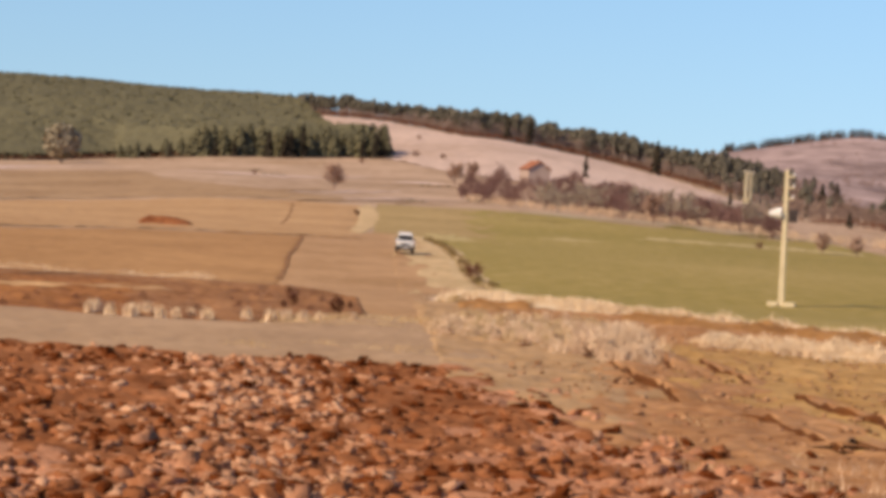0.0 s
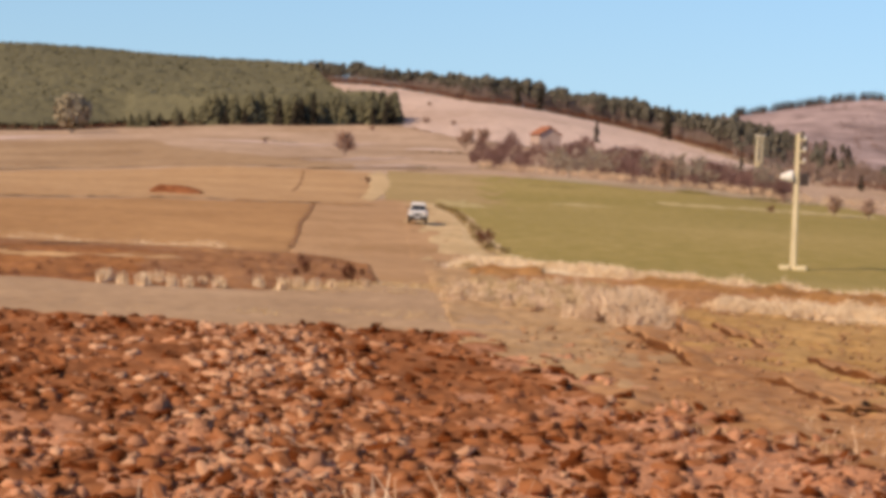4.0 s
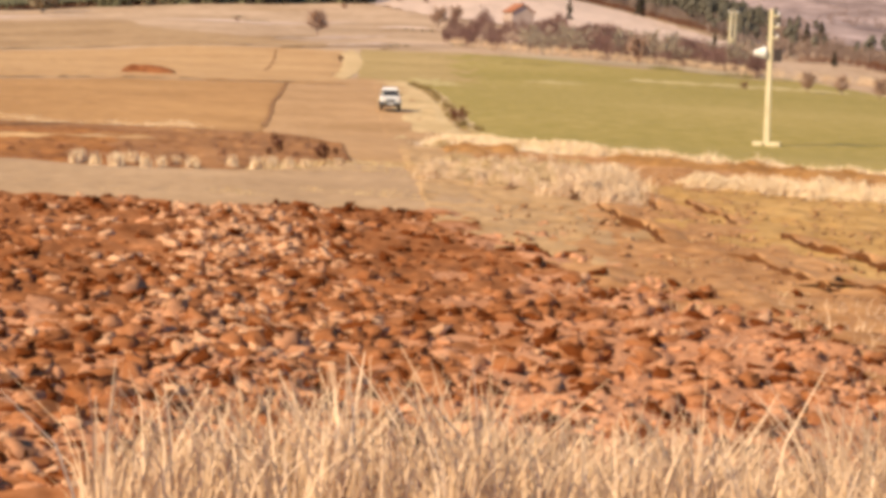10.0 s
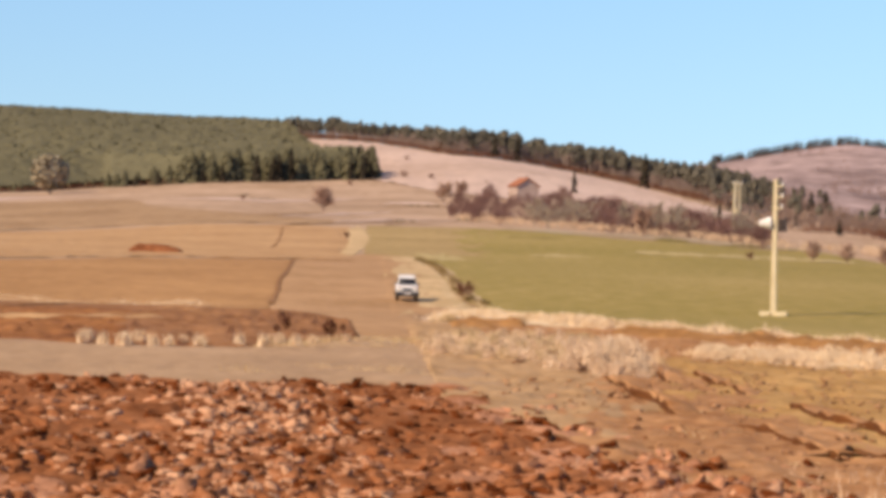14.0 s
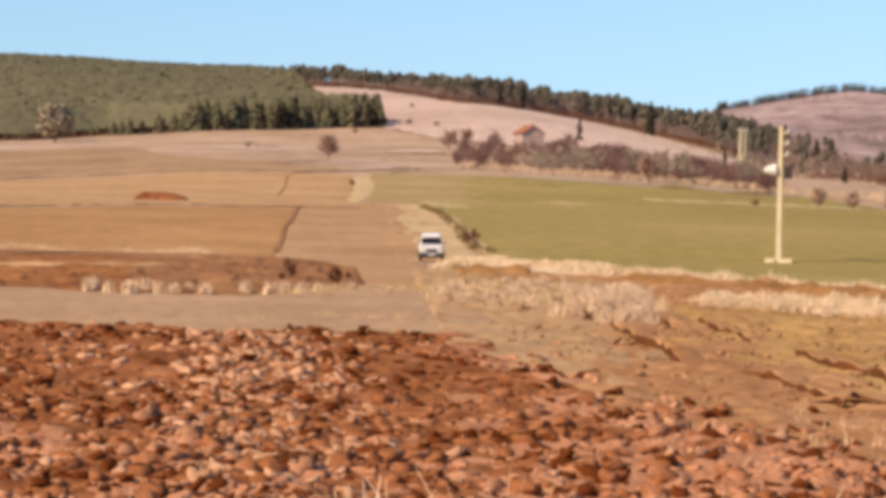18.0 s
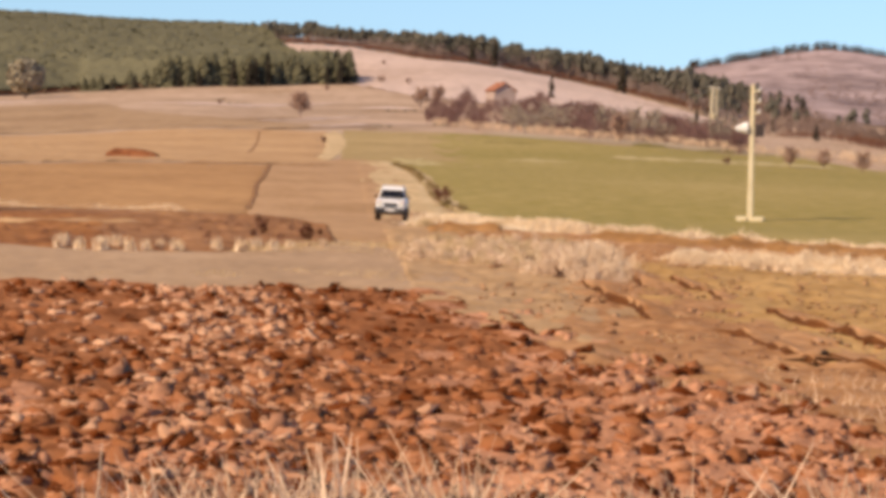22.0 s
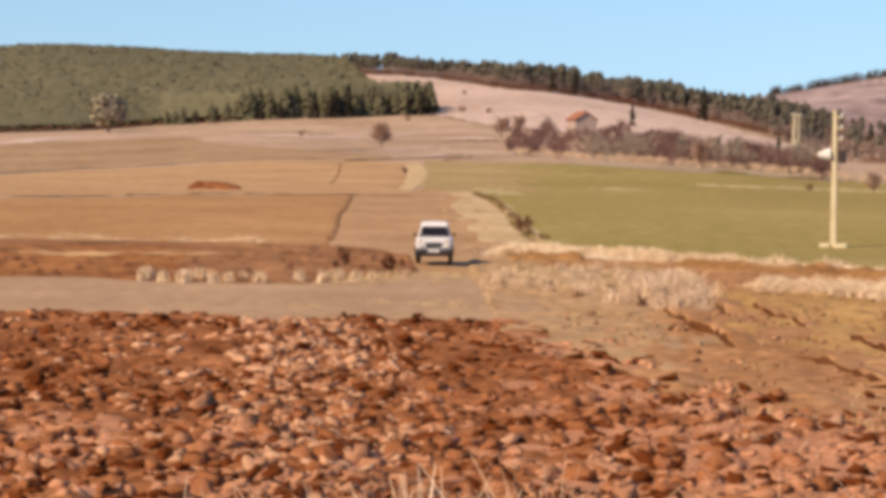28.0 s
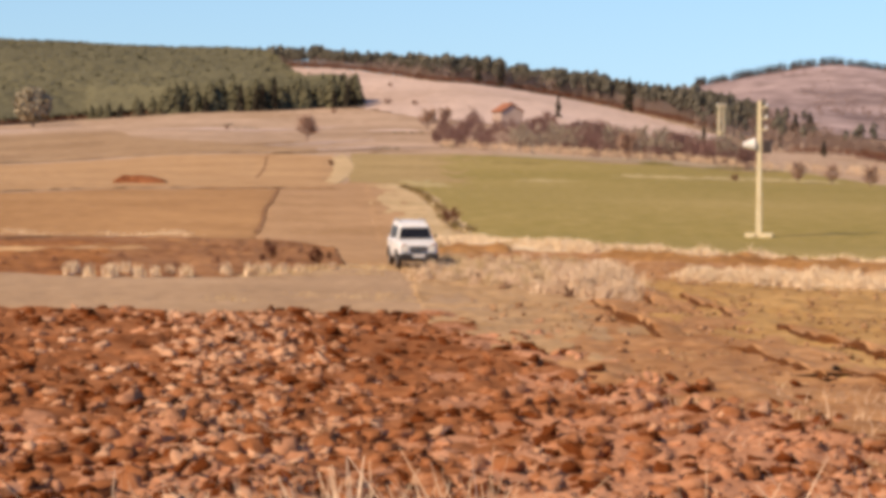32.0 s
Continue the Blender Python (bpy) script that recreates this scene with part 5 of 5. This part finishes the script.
    tangle("verge_tussock", "matted dead grass on the verge", [(-3.6, 262.0), (-1.0, 214.0), (0.0, 188.0), (0.6, 172.0), (0.2, 120.0)], [(-2.8, 262.0), (-0.2, 214.0), (0.7, 186.0), (1.6, 172.0), (1.8, 120.0)], 60, 0.2, 0.6, (M_VERGE,))
    tangle("verge_weeds", "dull olive weeds between the track and the wheat", [(-4.8, 279.0), (-3.2, 259.0), (-1.7, 224.0), (-0.8, 208.0), (-0.1, 191.0), (0.6, 184.0), (1.7, 178.0)], [(-4.1, 279.0), (-2.4, 259.0), (-0.8, 224.0), (0.1, 208.0), (0.8, 191.0), (1.5, 184.0), (2.4, 178.0)], 120, 0.35, 0.8, (M_OLIVEWEED,))
    # wisps of dead grass between the last furrows and the ruts
    n = 5200
    y = rng.uniform(26, 50, n)
    x = glide(SIDE_Y, SIDE_X, y) - 4.5 + rng.uniform(0, 1, n) ** 1.2 * 9
    ok = (rng.uniform(0, 1, n) < lattice(x / 0.9, y / 1.6, 47) ** 1.6 * 1.6) & (x < 0.25 * y)
    x, y = x[ok], y[ok]
    v, f = blades(rng, np.stack([x, y], 1), rng.uniform(0.1, 0.36, len(x)), rng.uniform(0.006, 0.013, len(x)), 0.9)
    stuff("stubble_wisps", bulk("stubble_wisps", v, f, [M_BANK]), "wisps of dead grass on trodden soil", "grass")
    # grass on the bank before the camera
    n = 16000
    y = rng.uniform(10.5, 16.5, n)
    u = rng.uniform(-0.15, 0.24, n)
    thick = np.clip((u + 0.142 - 0.004 * (y - 12)) / 0.02, 0, 1) * (0.35 + 0.65 * lattice(u * 60, y * 0.8, 41))
    thick *= np.where(u > 0.01, 1.0, 0.9)
    ok = rng.uniform(0, 1, n) < thick
    u, y = u[ok], y[ok]
    h = rng.uniform(0.12, 1.0, len(u)) ** 0.7 * 0.72 * np.where(u > 0.01, 1.02, 0.9) * (0.55 + 0.85 * lattice(u * 55, y * 1.3, 43))
    tall = (rng.uniform(0, 1, len(u)) < 0.012) & (u > -0.05)
    h[tall] *= 1.45
    v, f = blades(rng, np.stack([u * y, y], 1), h, rng.uniform(0.003, 0.009, len(u)), 0.7)
    stuff("bank_grass", bulk("bank_grass", v, f, [M_BANK]), "tall straw-coloured dry grass on the near bank", "grass")


grasses()


def tufts():
    rng = np.random.default_rng(41)
    spots = ((-13.3, 89.6), (-13.2, 90.4), (-12.4, 88.7), (-11.7, 88.5), (-11.7, 89.7), (-11.4, 90.9), (-10.6, 88.5), (-10.2, 89.8), (-9.8, 90.7), (-9.1, 90.1), (-7.8, 91.4), (-6.8, 90.2), (-6.4, 91.9), (-5.7, 90.6), (-5.2, 92.4), (-4.1, 95.4))
    masters = []
    for k, (x, y) in enumerate(spots):
        if k < 4:
            ob = thing("grass_tuft", x, y, "upright pale tuft of dead grass on the road's edge", "grass tuft", "tufts along the road")
            n = 70
            xy = rng.normal(0, 0.10, (n, 2))
            vf = blades(rng, xy, rng.uniform(0.2, 0.55, n), rng.uniform(0.012, 0.026, n), 0.35, np.zeros(n))
            mesh_part("blade_clump", vf, M_TUFT, ob)
            masters.append(ob)
        else:
            g = rng.uniform(0.7, 1.15)
            copy_thing(masters[k % 4], pose(x, y, float(land(x, y)), 0, 0, rng.uniform(0, 360))).scale = (g, g, g)


tufts()


# ---- built things ----
def soil_heap(a, b):
    rng = np.random.default_rng(51)
    (xa, ya), (xb, yb) = a, b
    ob = thing("dung_heap", (xa + xb) / 2, (ya + yb) / 2, "long dark brown heap of manure on the field", "heap")
    long = math.hypot(xb - xa, yb - ya)
    x, y = np.meshgrid(np.linspace(-0.5, 0.5, 40) * long, np.linspace(-1.3, 1.3, 16), indexing="ij")
    e = np.clip(1 - np.abs(x / long * 2) ** 4, 0, 1) * np.clip(1 - (y / 1.3) ** 2, 0, 1)
    z = e ** 0.7 * (0.85 + 0.2 * lattice(x * 1.1, y * 1.1 + 30, 7)) * (1.05 - 0.25 * x / long) - 0.12
    z += 0.1 * e * (lattice(x * 3, y * 3, 9) - 0.5)
    mesh_part("manure", (np.stack([x, y, z], 2).reshape(-1, 3), grid_faces(40, 16)), M_HEAP, ob)


soil_heap((-36.6, 279.8), (-30.9, 282.5))


def power_pole(x, y, size):
    ob = thing("power_pole", x, y, "cream weathered concrete power pole with a white box", "power pole", turn=-12)
    # it leans by a degree
    ob.matrix_world = pose(x - 0.07, y, float(land(x, y)), 0, -0.95, -12) @ Matrix.Diagonal((size, size, size, 1))
    bm = bmesh.new()
    bmesh.ops.create_cone(bm, cap_ends=True, segments=4, radius1=0.27, radius2=0.15, depth=8.35, matrix=Matrix.Translation((0, 0, 3.87)) @ pose(0, 0, 0, 0, 0, 45))
    bmesh.ops.bevel(bm, geom=list(bm.edges), offset=0.03, segments=2, affect="EDGES")
    part("post", bm, M_CONCRETE, ob)
    for s, w in ((-1, 0.62), (1, 0.62)):
        part("footing", block(bmesh.new(), w, 0.7, 0.34, s * 0.5, 0, 0.1, 0.05), M_CONCRETE, ob, "pale concrete footing block")
    drum = bmesh.new()
    rod(drum, (-0.95, -0.05, 5.45), (-0.2, -0.05, 5.5), 0.16, 0.4, 16)
    bmesh.ops.bevel(drum, geom=list(drum.edges), offset=0.05, segments=2, affect="EDGES")
    dish = part("lamp_housing", drum, M_PORCELAIN, ob, "white enamelled housing")
    part("bracket", rod(bmesh.new(), (-0.3, 0, 5.3), (0.05, 0, 5.15), 0.04, 0.04), M_IRON, dish)
    sw = part("switch_box", block(bmesh.new(), 0.5, 0.35, 0.75, 0.45, -0.02, 5.35, 0.04), M_IRON, ob, "dark iron switch box")
    part("box_lid", block(bmesh.new(), 0.44, 0.03, 0.66, 0.45, -0.215, 5.35, 0.01), M_IRON, sw)
    for z, w in ((7.65, 0.42), (7.0, 0.42), (6.35, 0.4)):
        arm = part("cross_arm", block(bmesh.new(), w, 0.09, 0.09, w / 2 + 0.05, -0.1, z, 0.015), M_CONCRETE, ob)
        ins = bmesh.new()
        rod(ins, (w, -0.1, z + 0.05), (w, -0.1, z + 0.24), 0.075, 0.05, 10)
        rod(ins, (w, -0.1, z + 0.12), (w, -0.1, z + 0.15), 0.1, 0.09, 10)
        part("insulator", ins, M_PORCELAIN, arm, "white porcelain insulator")


power_pole(22.5, 177.4, 1.2)


def portal_pole(x, y):
    ob = thing("transformer_pole", x, y, "pale concrete twin-post transformer pole by the copse", "power pole", turn=20)
    for s in (-1, 1):
        part("post", block(bmesh.new(), 0.5, 0.5, 12.4, s * 0.6, 0, 6.0, 0.04, pose(0, 0, 0, 0, s * -1.2, 0)), M_CONCRETE, ob)
        part("brace", rod(bmesh.new(), (s * 0.55, 0, 8.3), (0, 0, 10.4), 0.09, 0.09), M_CONCRETE, ob)
    part("cross_beam", block(bmesh.new(), 2.4, 0.35, 0.35, 0, 0, 11.9, 0.03), M_CONCRETE, ob)
    part("platform", block(bmesh.new(), 2.0, 0.9, 0.2, 0, 0, 5.2, 0.03), M_IRON, ob)
    tank = part("transformer_tank", block(bmesh.new(), 1.1, 0.8, 1.3, 0, 0, 6.0, 0.08), M_CONCRETE, ob, "pale transformer tank")
    for k in range(5):
        part("fin", block(bmesh.new(), 0.05, 0.12, 1.0, -0.4 + 0.2 * k, -0.45, 6.0, 0.01), M_CONCRETE, tank)
    for k in (-1.0, 0, 1.0):
        part("insulator", rod(bmesh.new(), (k, 0, 12.0), (k, 0, 12.45), 0.12, 0.07), M_PORCELAIN, ob, "porcelain insulator")


portal_pole(0.1105 * 530, 530)


def house(x, y):
    ob = thing("hill_house", x, y, "small pale house with an orange tiled gable roof", "house", turn=16)
    w, d, e, r = 3.1, 4.0, 4.3, 6.3
    bm = bmesh.new()
    ring = [(-w, -d), (w, -d), (w, d), (-w, d)]
    lo = [bm.verts.new((a, b, -0.6)) for a, b in ring]
    hi = [bm.verts.new((a, b, e)) for a, b in ring]
    g = [bm.verts.new((0, b, r)) for b in (-d, d)]
    for i in range(4):
        j = (i + 1) % 4
        if i % 2:
            bm.faces.new((lo[i], lo[j], hi[j], hi[i]))
        else:
            bm.faces.new((lo[i], lo[j], hi[j], g[0 if i == 0 else 1], hi[i]))
    part("wall", bm, M_WALL, ob)
    slope = math.atan2(r - e, w)
    for s in (-1, 1):
        n = math.hypot(w, r - e) + 0.5
        m = pose(0, 0, 0, 0, s * math.degrees(slope), 0)
        cx = s * (n / 2) * math.cos(slope)
        roof = part("roof", block(bmesh.new(), n, 2 * d + 0.9, 0.16, cx, 0, r + 0.12 - (n / 2) * math.sin(slope), 0.02, m), M_ROOF, ob)
        for k in range(5):
            t = n * (k + 0.7) / 5.4
            part("tile_row", block(bmesh.new(), n / 5.6, 2 * d + 0.92, 0.07, s * t * math.cos(slope), 0, r + 0.24 - t * math.sin(slope), 0.01, pose(0, 0, 0, 0, s * (math.degrees(slope) + 3), 0)), M_ROOF, roof)
    part("ridge_cap", rod(bmesh.new(), (0, -d - 0.45, r + 0.2), (0, d + 0.45, r + 0.2), 0.14, 0.14), M_ROOF, ob)
    part("chimney", block(bmesh.new(), 0.6, 0.6, 1.5, 1.0, 1.2, r + 0.1, 0.03), M_WALL, ob)


house(17.6, 690)


# ---- the off-road car ----
def loft(stations, ring):
    """Skin through stations along y; ring(s) gives the (x, z) outline of a station."""
    bm = bmesh.new()
    rows = [[bm.verts.new((x, s[0], z)) for x, z in ring(s)] for s in stations]
    n = len(rows[0])
    for a, b in zip(rows, rows[1:]):
        for i in range(n):
            bm.faces.new((a[i], a[(i + 1) % n], b[(i + 1) % n], b[i]))
    bm.faces.new(rows[0][::-1])
    bm.faces.new(rows[-1])
    bmesh.ops.recalc_face_normals(bm, faces=list(bm.faces))
    return bm


def panel(corners, thick=0.012):
    bm = bmesh.new()
    vs = [bm.verts.new(c) for c in corners]
    f = bm.faces.new(vs)
    bm.normal_update()
    out = bmesh.ops.extrude_face_region(bm, geom=[f])
    shift = f.normal * thick
    for v in (g for g in out["geom"] if isinstance(g, bmesh.types.BMVert)):
        v.co += shift
    bmesh.ops.recalc_face_normals(bm, faces=list(bm.faces))
    return bm


def offroad_car():
    car = new("car")
    tagged(car, "dusty white boxy off-road car driving on the track", "car")
    low = [(-1.80, 0.52, 0.86, 0.70), (-1.76, 0.46, 1.02, 0.75), (-1.5, 0.44, 1.10, 0.77), (-0.75, 0.42, 1.15, 0.80), (-0.3, 0.40, 1.16, 0.81), (0.8, 0.40, 1.16, 0.81), (1.5, 0.44, 1.16, 0.80), (1.80, 0.48, 1.14, 0.78), (1.85, 0.56, 1.0, 0.75)]

    def under(s):
        y, b, t, w = s
        return [(-w * 0.9, b), (w * 0.9, b), (w * 0.98, b + 0.12), (w, (b + t) / 2), (w * 0.98, t - 0.08), (w * 0.9, t), (0, t + 0.025), (-w * 0.9, t), (-w * 0.98, t - 0.08), (-w, (b + t) / 2), (-w * 0.98, b + 0.12)]

    body = part("body", loft(low, under), M_PAINT, car)
    top = [(-0.72, 1.13, 1.15, 0.77, 0.76), (-0.46, 1.13, 1.68, 0.77, 0.62), (-0.34, 1.13, 1.78, 0.77, 0.60), (0.5, 1.13, 1.82, 0.77, 0.60), (1.5, 1.13, 1.80, 0.77, 0.60), (1.70, 1.13, 1.72, 0.76, 0.60), (1.80, 1.13, 1.16, 0.75, 0.74)]

    def upper(s):
        y, b, t, w, v = s
        return [(-w, b), (w, b), (v + 0.02, t - 0.06), (v - 0.05, t), (0, t + 0.02), (-v + 0.05, t), (-v - 0.02, t - 0.06)]

    cabin = part("cabin", loft(top, upper), M_PAINT, car)
    cabin.scale = (0.93, 1, 1)
    part("windscreen", panel([(-0.69, -0.745, 1.21), (0.69, -0.745, 1.21), (0.585, -0.545, 1.61), (-0.585, -0.545, 1.61)], 0.02), M_GLASS, cabin, "dark windscreen")
    for s in (-1, 1):
        part("wiper", rod(bmesh.new(), (s * 0.5 - 0.25, -0.80, 1.19), (s * 0.5 + 0.1, -0.72, 1.42), 0.012, 0.008, 6), M_TRIM, cabin)
    part("rear_window", panel([(0.62, 1.825, 1.24), (-0.62, 1.825, 1.24), (-0.58, 1.735, 1.66), (0.58, 1.735, 1.66)]), M_GLASS, cabin)
    for s in (-1, 1):
        for a, b, c, d in ((-0.58, 0.38, 0.38, -0.40), (0.46, 1.52, 1.46, 0.46)):
            q = [(s * 0.757, a, 1.22), (s * 0.757, b, 1.22), (s * 0.648, c, 1.64), (s * 0.648, d, 1.64)]
            part("side_window", panel(q if s > 0 else q[::-1]), M_GLASS, cabin)
        part("door_seam", block(bmesh.new(), 0.012, 0.015, 0.62, s * 0.81, 0.42, 0.80), M_TRIM, body)
        part("door_handle", block(bmesh.new(), 0.03, 0.14, 0.03, s * 0.822, 0.28, 1.02, 0.008), M_TRIM, body)
        mir = part("wing_mirror", block(bmesh.new(), 0.10, 0.08, 0.15, s * 0.87, -0.52, 1.27, 0.03), M_TRIM, car, "black wing mirror")
        part("mirror_arm", rod(bmesh.new(), (s * 0.76, -0.5, 1.2), (s * 0.88, -0.5, 1.24), 0.018, 0.018, 6), M_TRIM, mir)
        lamp = bmesh.new()
        rod(lamp, (s * 0.53, -1.76, 0.84), (s * 0.53, -1.835, 0.84), 0.15, 0.135, 20)
        head = part("headlight", lamp, M_LENS, car, "round headlight with a pale lens")
        bez = bmesh.new()
        rod(bez, (s * 0.53, -1.75, 0.84), (s * 0.53, -1.81, 0.84), 0.175, 0.165, 20)
        part("bezel", bez, M_STEEL, head)
        part("indicator", block(bmesh.new(), 0.14, 0.05, 0.06, s * 0.58, -1.785, 1.0, 0.012), M_AMBER, car, "amber indicator")
        part("tail_light", block(bmesh.new(), 0.18, 0.05, 0.2, s * 0.6, 1.85, 0.82, 0.015), M_AMBER, car)
        part("roof_rail", rod(bmesh.new(), (s * 0.52, -0.15, 1.87), (s * 0.52, 1.4, 1.87), 0.018, 0.022, 8), M_STEEL, car)
        for y in (-0.1, 1.3):
            part("rail_foot", rod(bmesh.new(), (s * 0.52, y, 1.78), (s * 0.52, y, 1.87), 0.016, 0.02, 6), M_STEEL, car)
        for y in (-1.12, 1.12):
            arch = bmesh.new()
            for k in range(9):
                a, b = math.pi * k / 9, math.pi * (k + 1) / 9
                block(arch, 0.08, 0.155, 0.05, s * 0.79, y + 0.42 * math.cos((a + b) / 2), 0.36 + 0.42 * math.sin((a + b) / 2), 0, pose(0, 0, 0, math.degrees((a + b) / 2) - 90, 0, 0))
            part("wheel_arch", arch, M_TRIM, body)
    part("bonnet_seam", block(bmesh.new(), 1.3, 0.012, 0.012, 0, -0.80, 1.18), M_TRIM, body)
    grille = part("grille", block(bmesh.new(), 0.66, 0.04, 0.24, 0, -1.80, 0.82, 0.012), M_TRIM, car, "black slatted grille")
    for k in range(5):
        part("slat", block(bmesh.new(), 0.64, 0.02, 0.012, 0, -1.825, 0.73 + 0.045 * k), M_STEEL, grille)
    bumper = part("bumper", block(bmesh.new(), 1.56, 0.14, 0.26, 0, -1.86, 0.53, 0.03), M_TRIM, car, "black front bumper")
    part("number_plate", block(bmesh.new(), 0.5, 0.015, 0.11, 0, -1.94, 0.57, 0.004), M_PORCELAIN, bumper)
    part("rear_bumper", block(bmesh.new(), 1.54, 0.14, 0.15, 0, 1.88, 0.55, 0.03), M_TRIM, car)
    part("underside", block(bmesh.new(), 1.2, 3.2, 0.14, 0, 0, 0.40, 0.02), M_TRIM, car)
    wheels = []
    for s in (-1, 1):
        for y in (-1.12, 1.12):
            w = bmesh.new()
            rod(w, (-0.09, 0, 0), (0.09, 0, 0), 0.345, 0.345, 28)
            bmesh.ops.bevel(w, geom=[e for e in w.edges if abs(e.verts[0].co.x - e.verts[1].co.x) < 1e-4], offset=0.03, segments=2, affect="EDGES")
            wheel = part("wheel", w, M_TYRE, car, "dusty black tyre")
            wheel.location = (s * 0.70, y, 0.345)
            rim = bmesh.new()
            rod(rim, (s * 0.05, 0, 0), (s * 0.105, 0, 0), 0.21, 0.19, 20)
            part("rim", rim, M_STEEL, wheel)
            for k in range(5):
                a = 2 * math.pi * k / 5
                part("bolt", rod(bmesh.new(), (s * 0.1, 0.07 * math.cos(a), 0.07 * math.sin(a)), (s * 0.12, 0.07 * math.cos(a), 0.07 * math.sin(a)), 0.012, 0.012, 6), M_TRIM, wheel)
            wheels.append((wheel, s * 0.70, y))
    car.scale = (0.985, 0.985, 0.985)
    return car, wheels


CAR, WHEELS = offroad_car()

# seconds, x, y of the car on the ground
DRIVE = (
    (0, -5.32, 218.00),
    (2, -5.05, 214.00),
    (6, -4.97, 208.00),
    (8, -5.10, 204.00),
    (9, -5.03, 201.00),
    (10, -4.69, 197.00),
    (12, -4.12, 189.00),
    (13, -3.89, 185.00),
    (16, -2.80, 172.00),
    (18, -1.89, 160.00),
    (19, -1.67, 153.00),
    (20, -1.67, 145.00),
    (22, -2.10, 129.00),
    (23, -2.46, 124.00),
    (25, -3.09, 117.00),
    (26, -3.52, 115.00),
    (29, -3.33, 105.00),
    (31, -2.34, 102.00),
    (32, -1.12, 98.80),
)


def motions():
    ts = [r[0] for r in DRIVE]
    step = 2 / FPS
    t = np.arange(0, 32 + step / 2, step)
    kern = np.hanning(17)
    kern /= kern.sum()

    def soft(a):
        return np.convolve(np.concatenate([a[0] - (a[8:0:-1] - a[0]), a, a[-1] - (a[-2:-10:-1] - a[-1])]), kern, "valid")

    x, y = soft(glide(ts, [r[1] for r in DRIVE], t)), soft(glide(ts, [r[2] for r in DRIVE], t))
    wide = np.hanning(41)
    wide /= wide.sum()
    dx = np.convolve(np.pad(np.gradient(x), 20, mode="edge"), wide, "valid")
    dy = np.convolve(np.pad(np.gradient(y), 20, mode="edge"), wide, "valid")
    way = np.degrees(np.arctan2(dx, -dy))
    head = 9 * np.tanh(way * 0.7 / 9) + 0.4 * np.sign(way) * np.clip(np.abs(way) - 35, 0, 25)
    gone = np.concatenate([[0], np.cumsum(np.hypot(np.diff(x), np.diff(y)))])
    ups = land(x, y) + 0.06
    rows = []
    for k in range(0, len(t), 3):
        nod = 1.2 * math.sin(gone[k] * 0.9) + 0.7 * math.sin(gone[k] * 2.3 + 1)
        sway = 1.3 * math.sin(gone[k] * 0.7 + 2)
        rows.append((t[k], pose(x[k], y[k], float(ups[k]), nod, sway, head[k])))
    if rows[-1][0] < 31.99:
        rows.append((32.0, pose(x[-1], y[-1], float(ups[-1]), 0.5, 0.5, head[-1])))
    walk(CAR, rows)
    for wheel, wx, wy in WHEELS:
        walk(wheel, [(t[k], pose(wx, wy, 0.345, math.degrees(gone[k] / 0.345), 0, 0)) for k in range(len(t))])


motions()
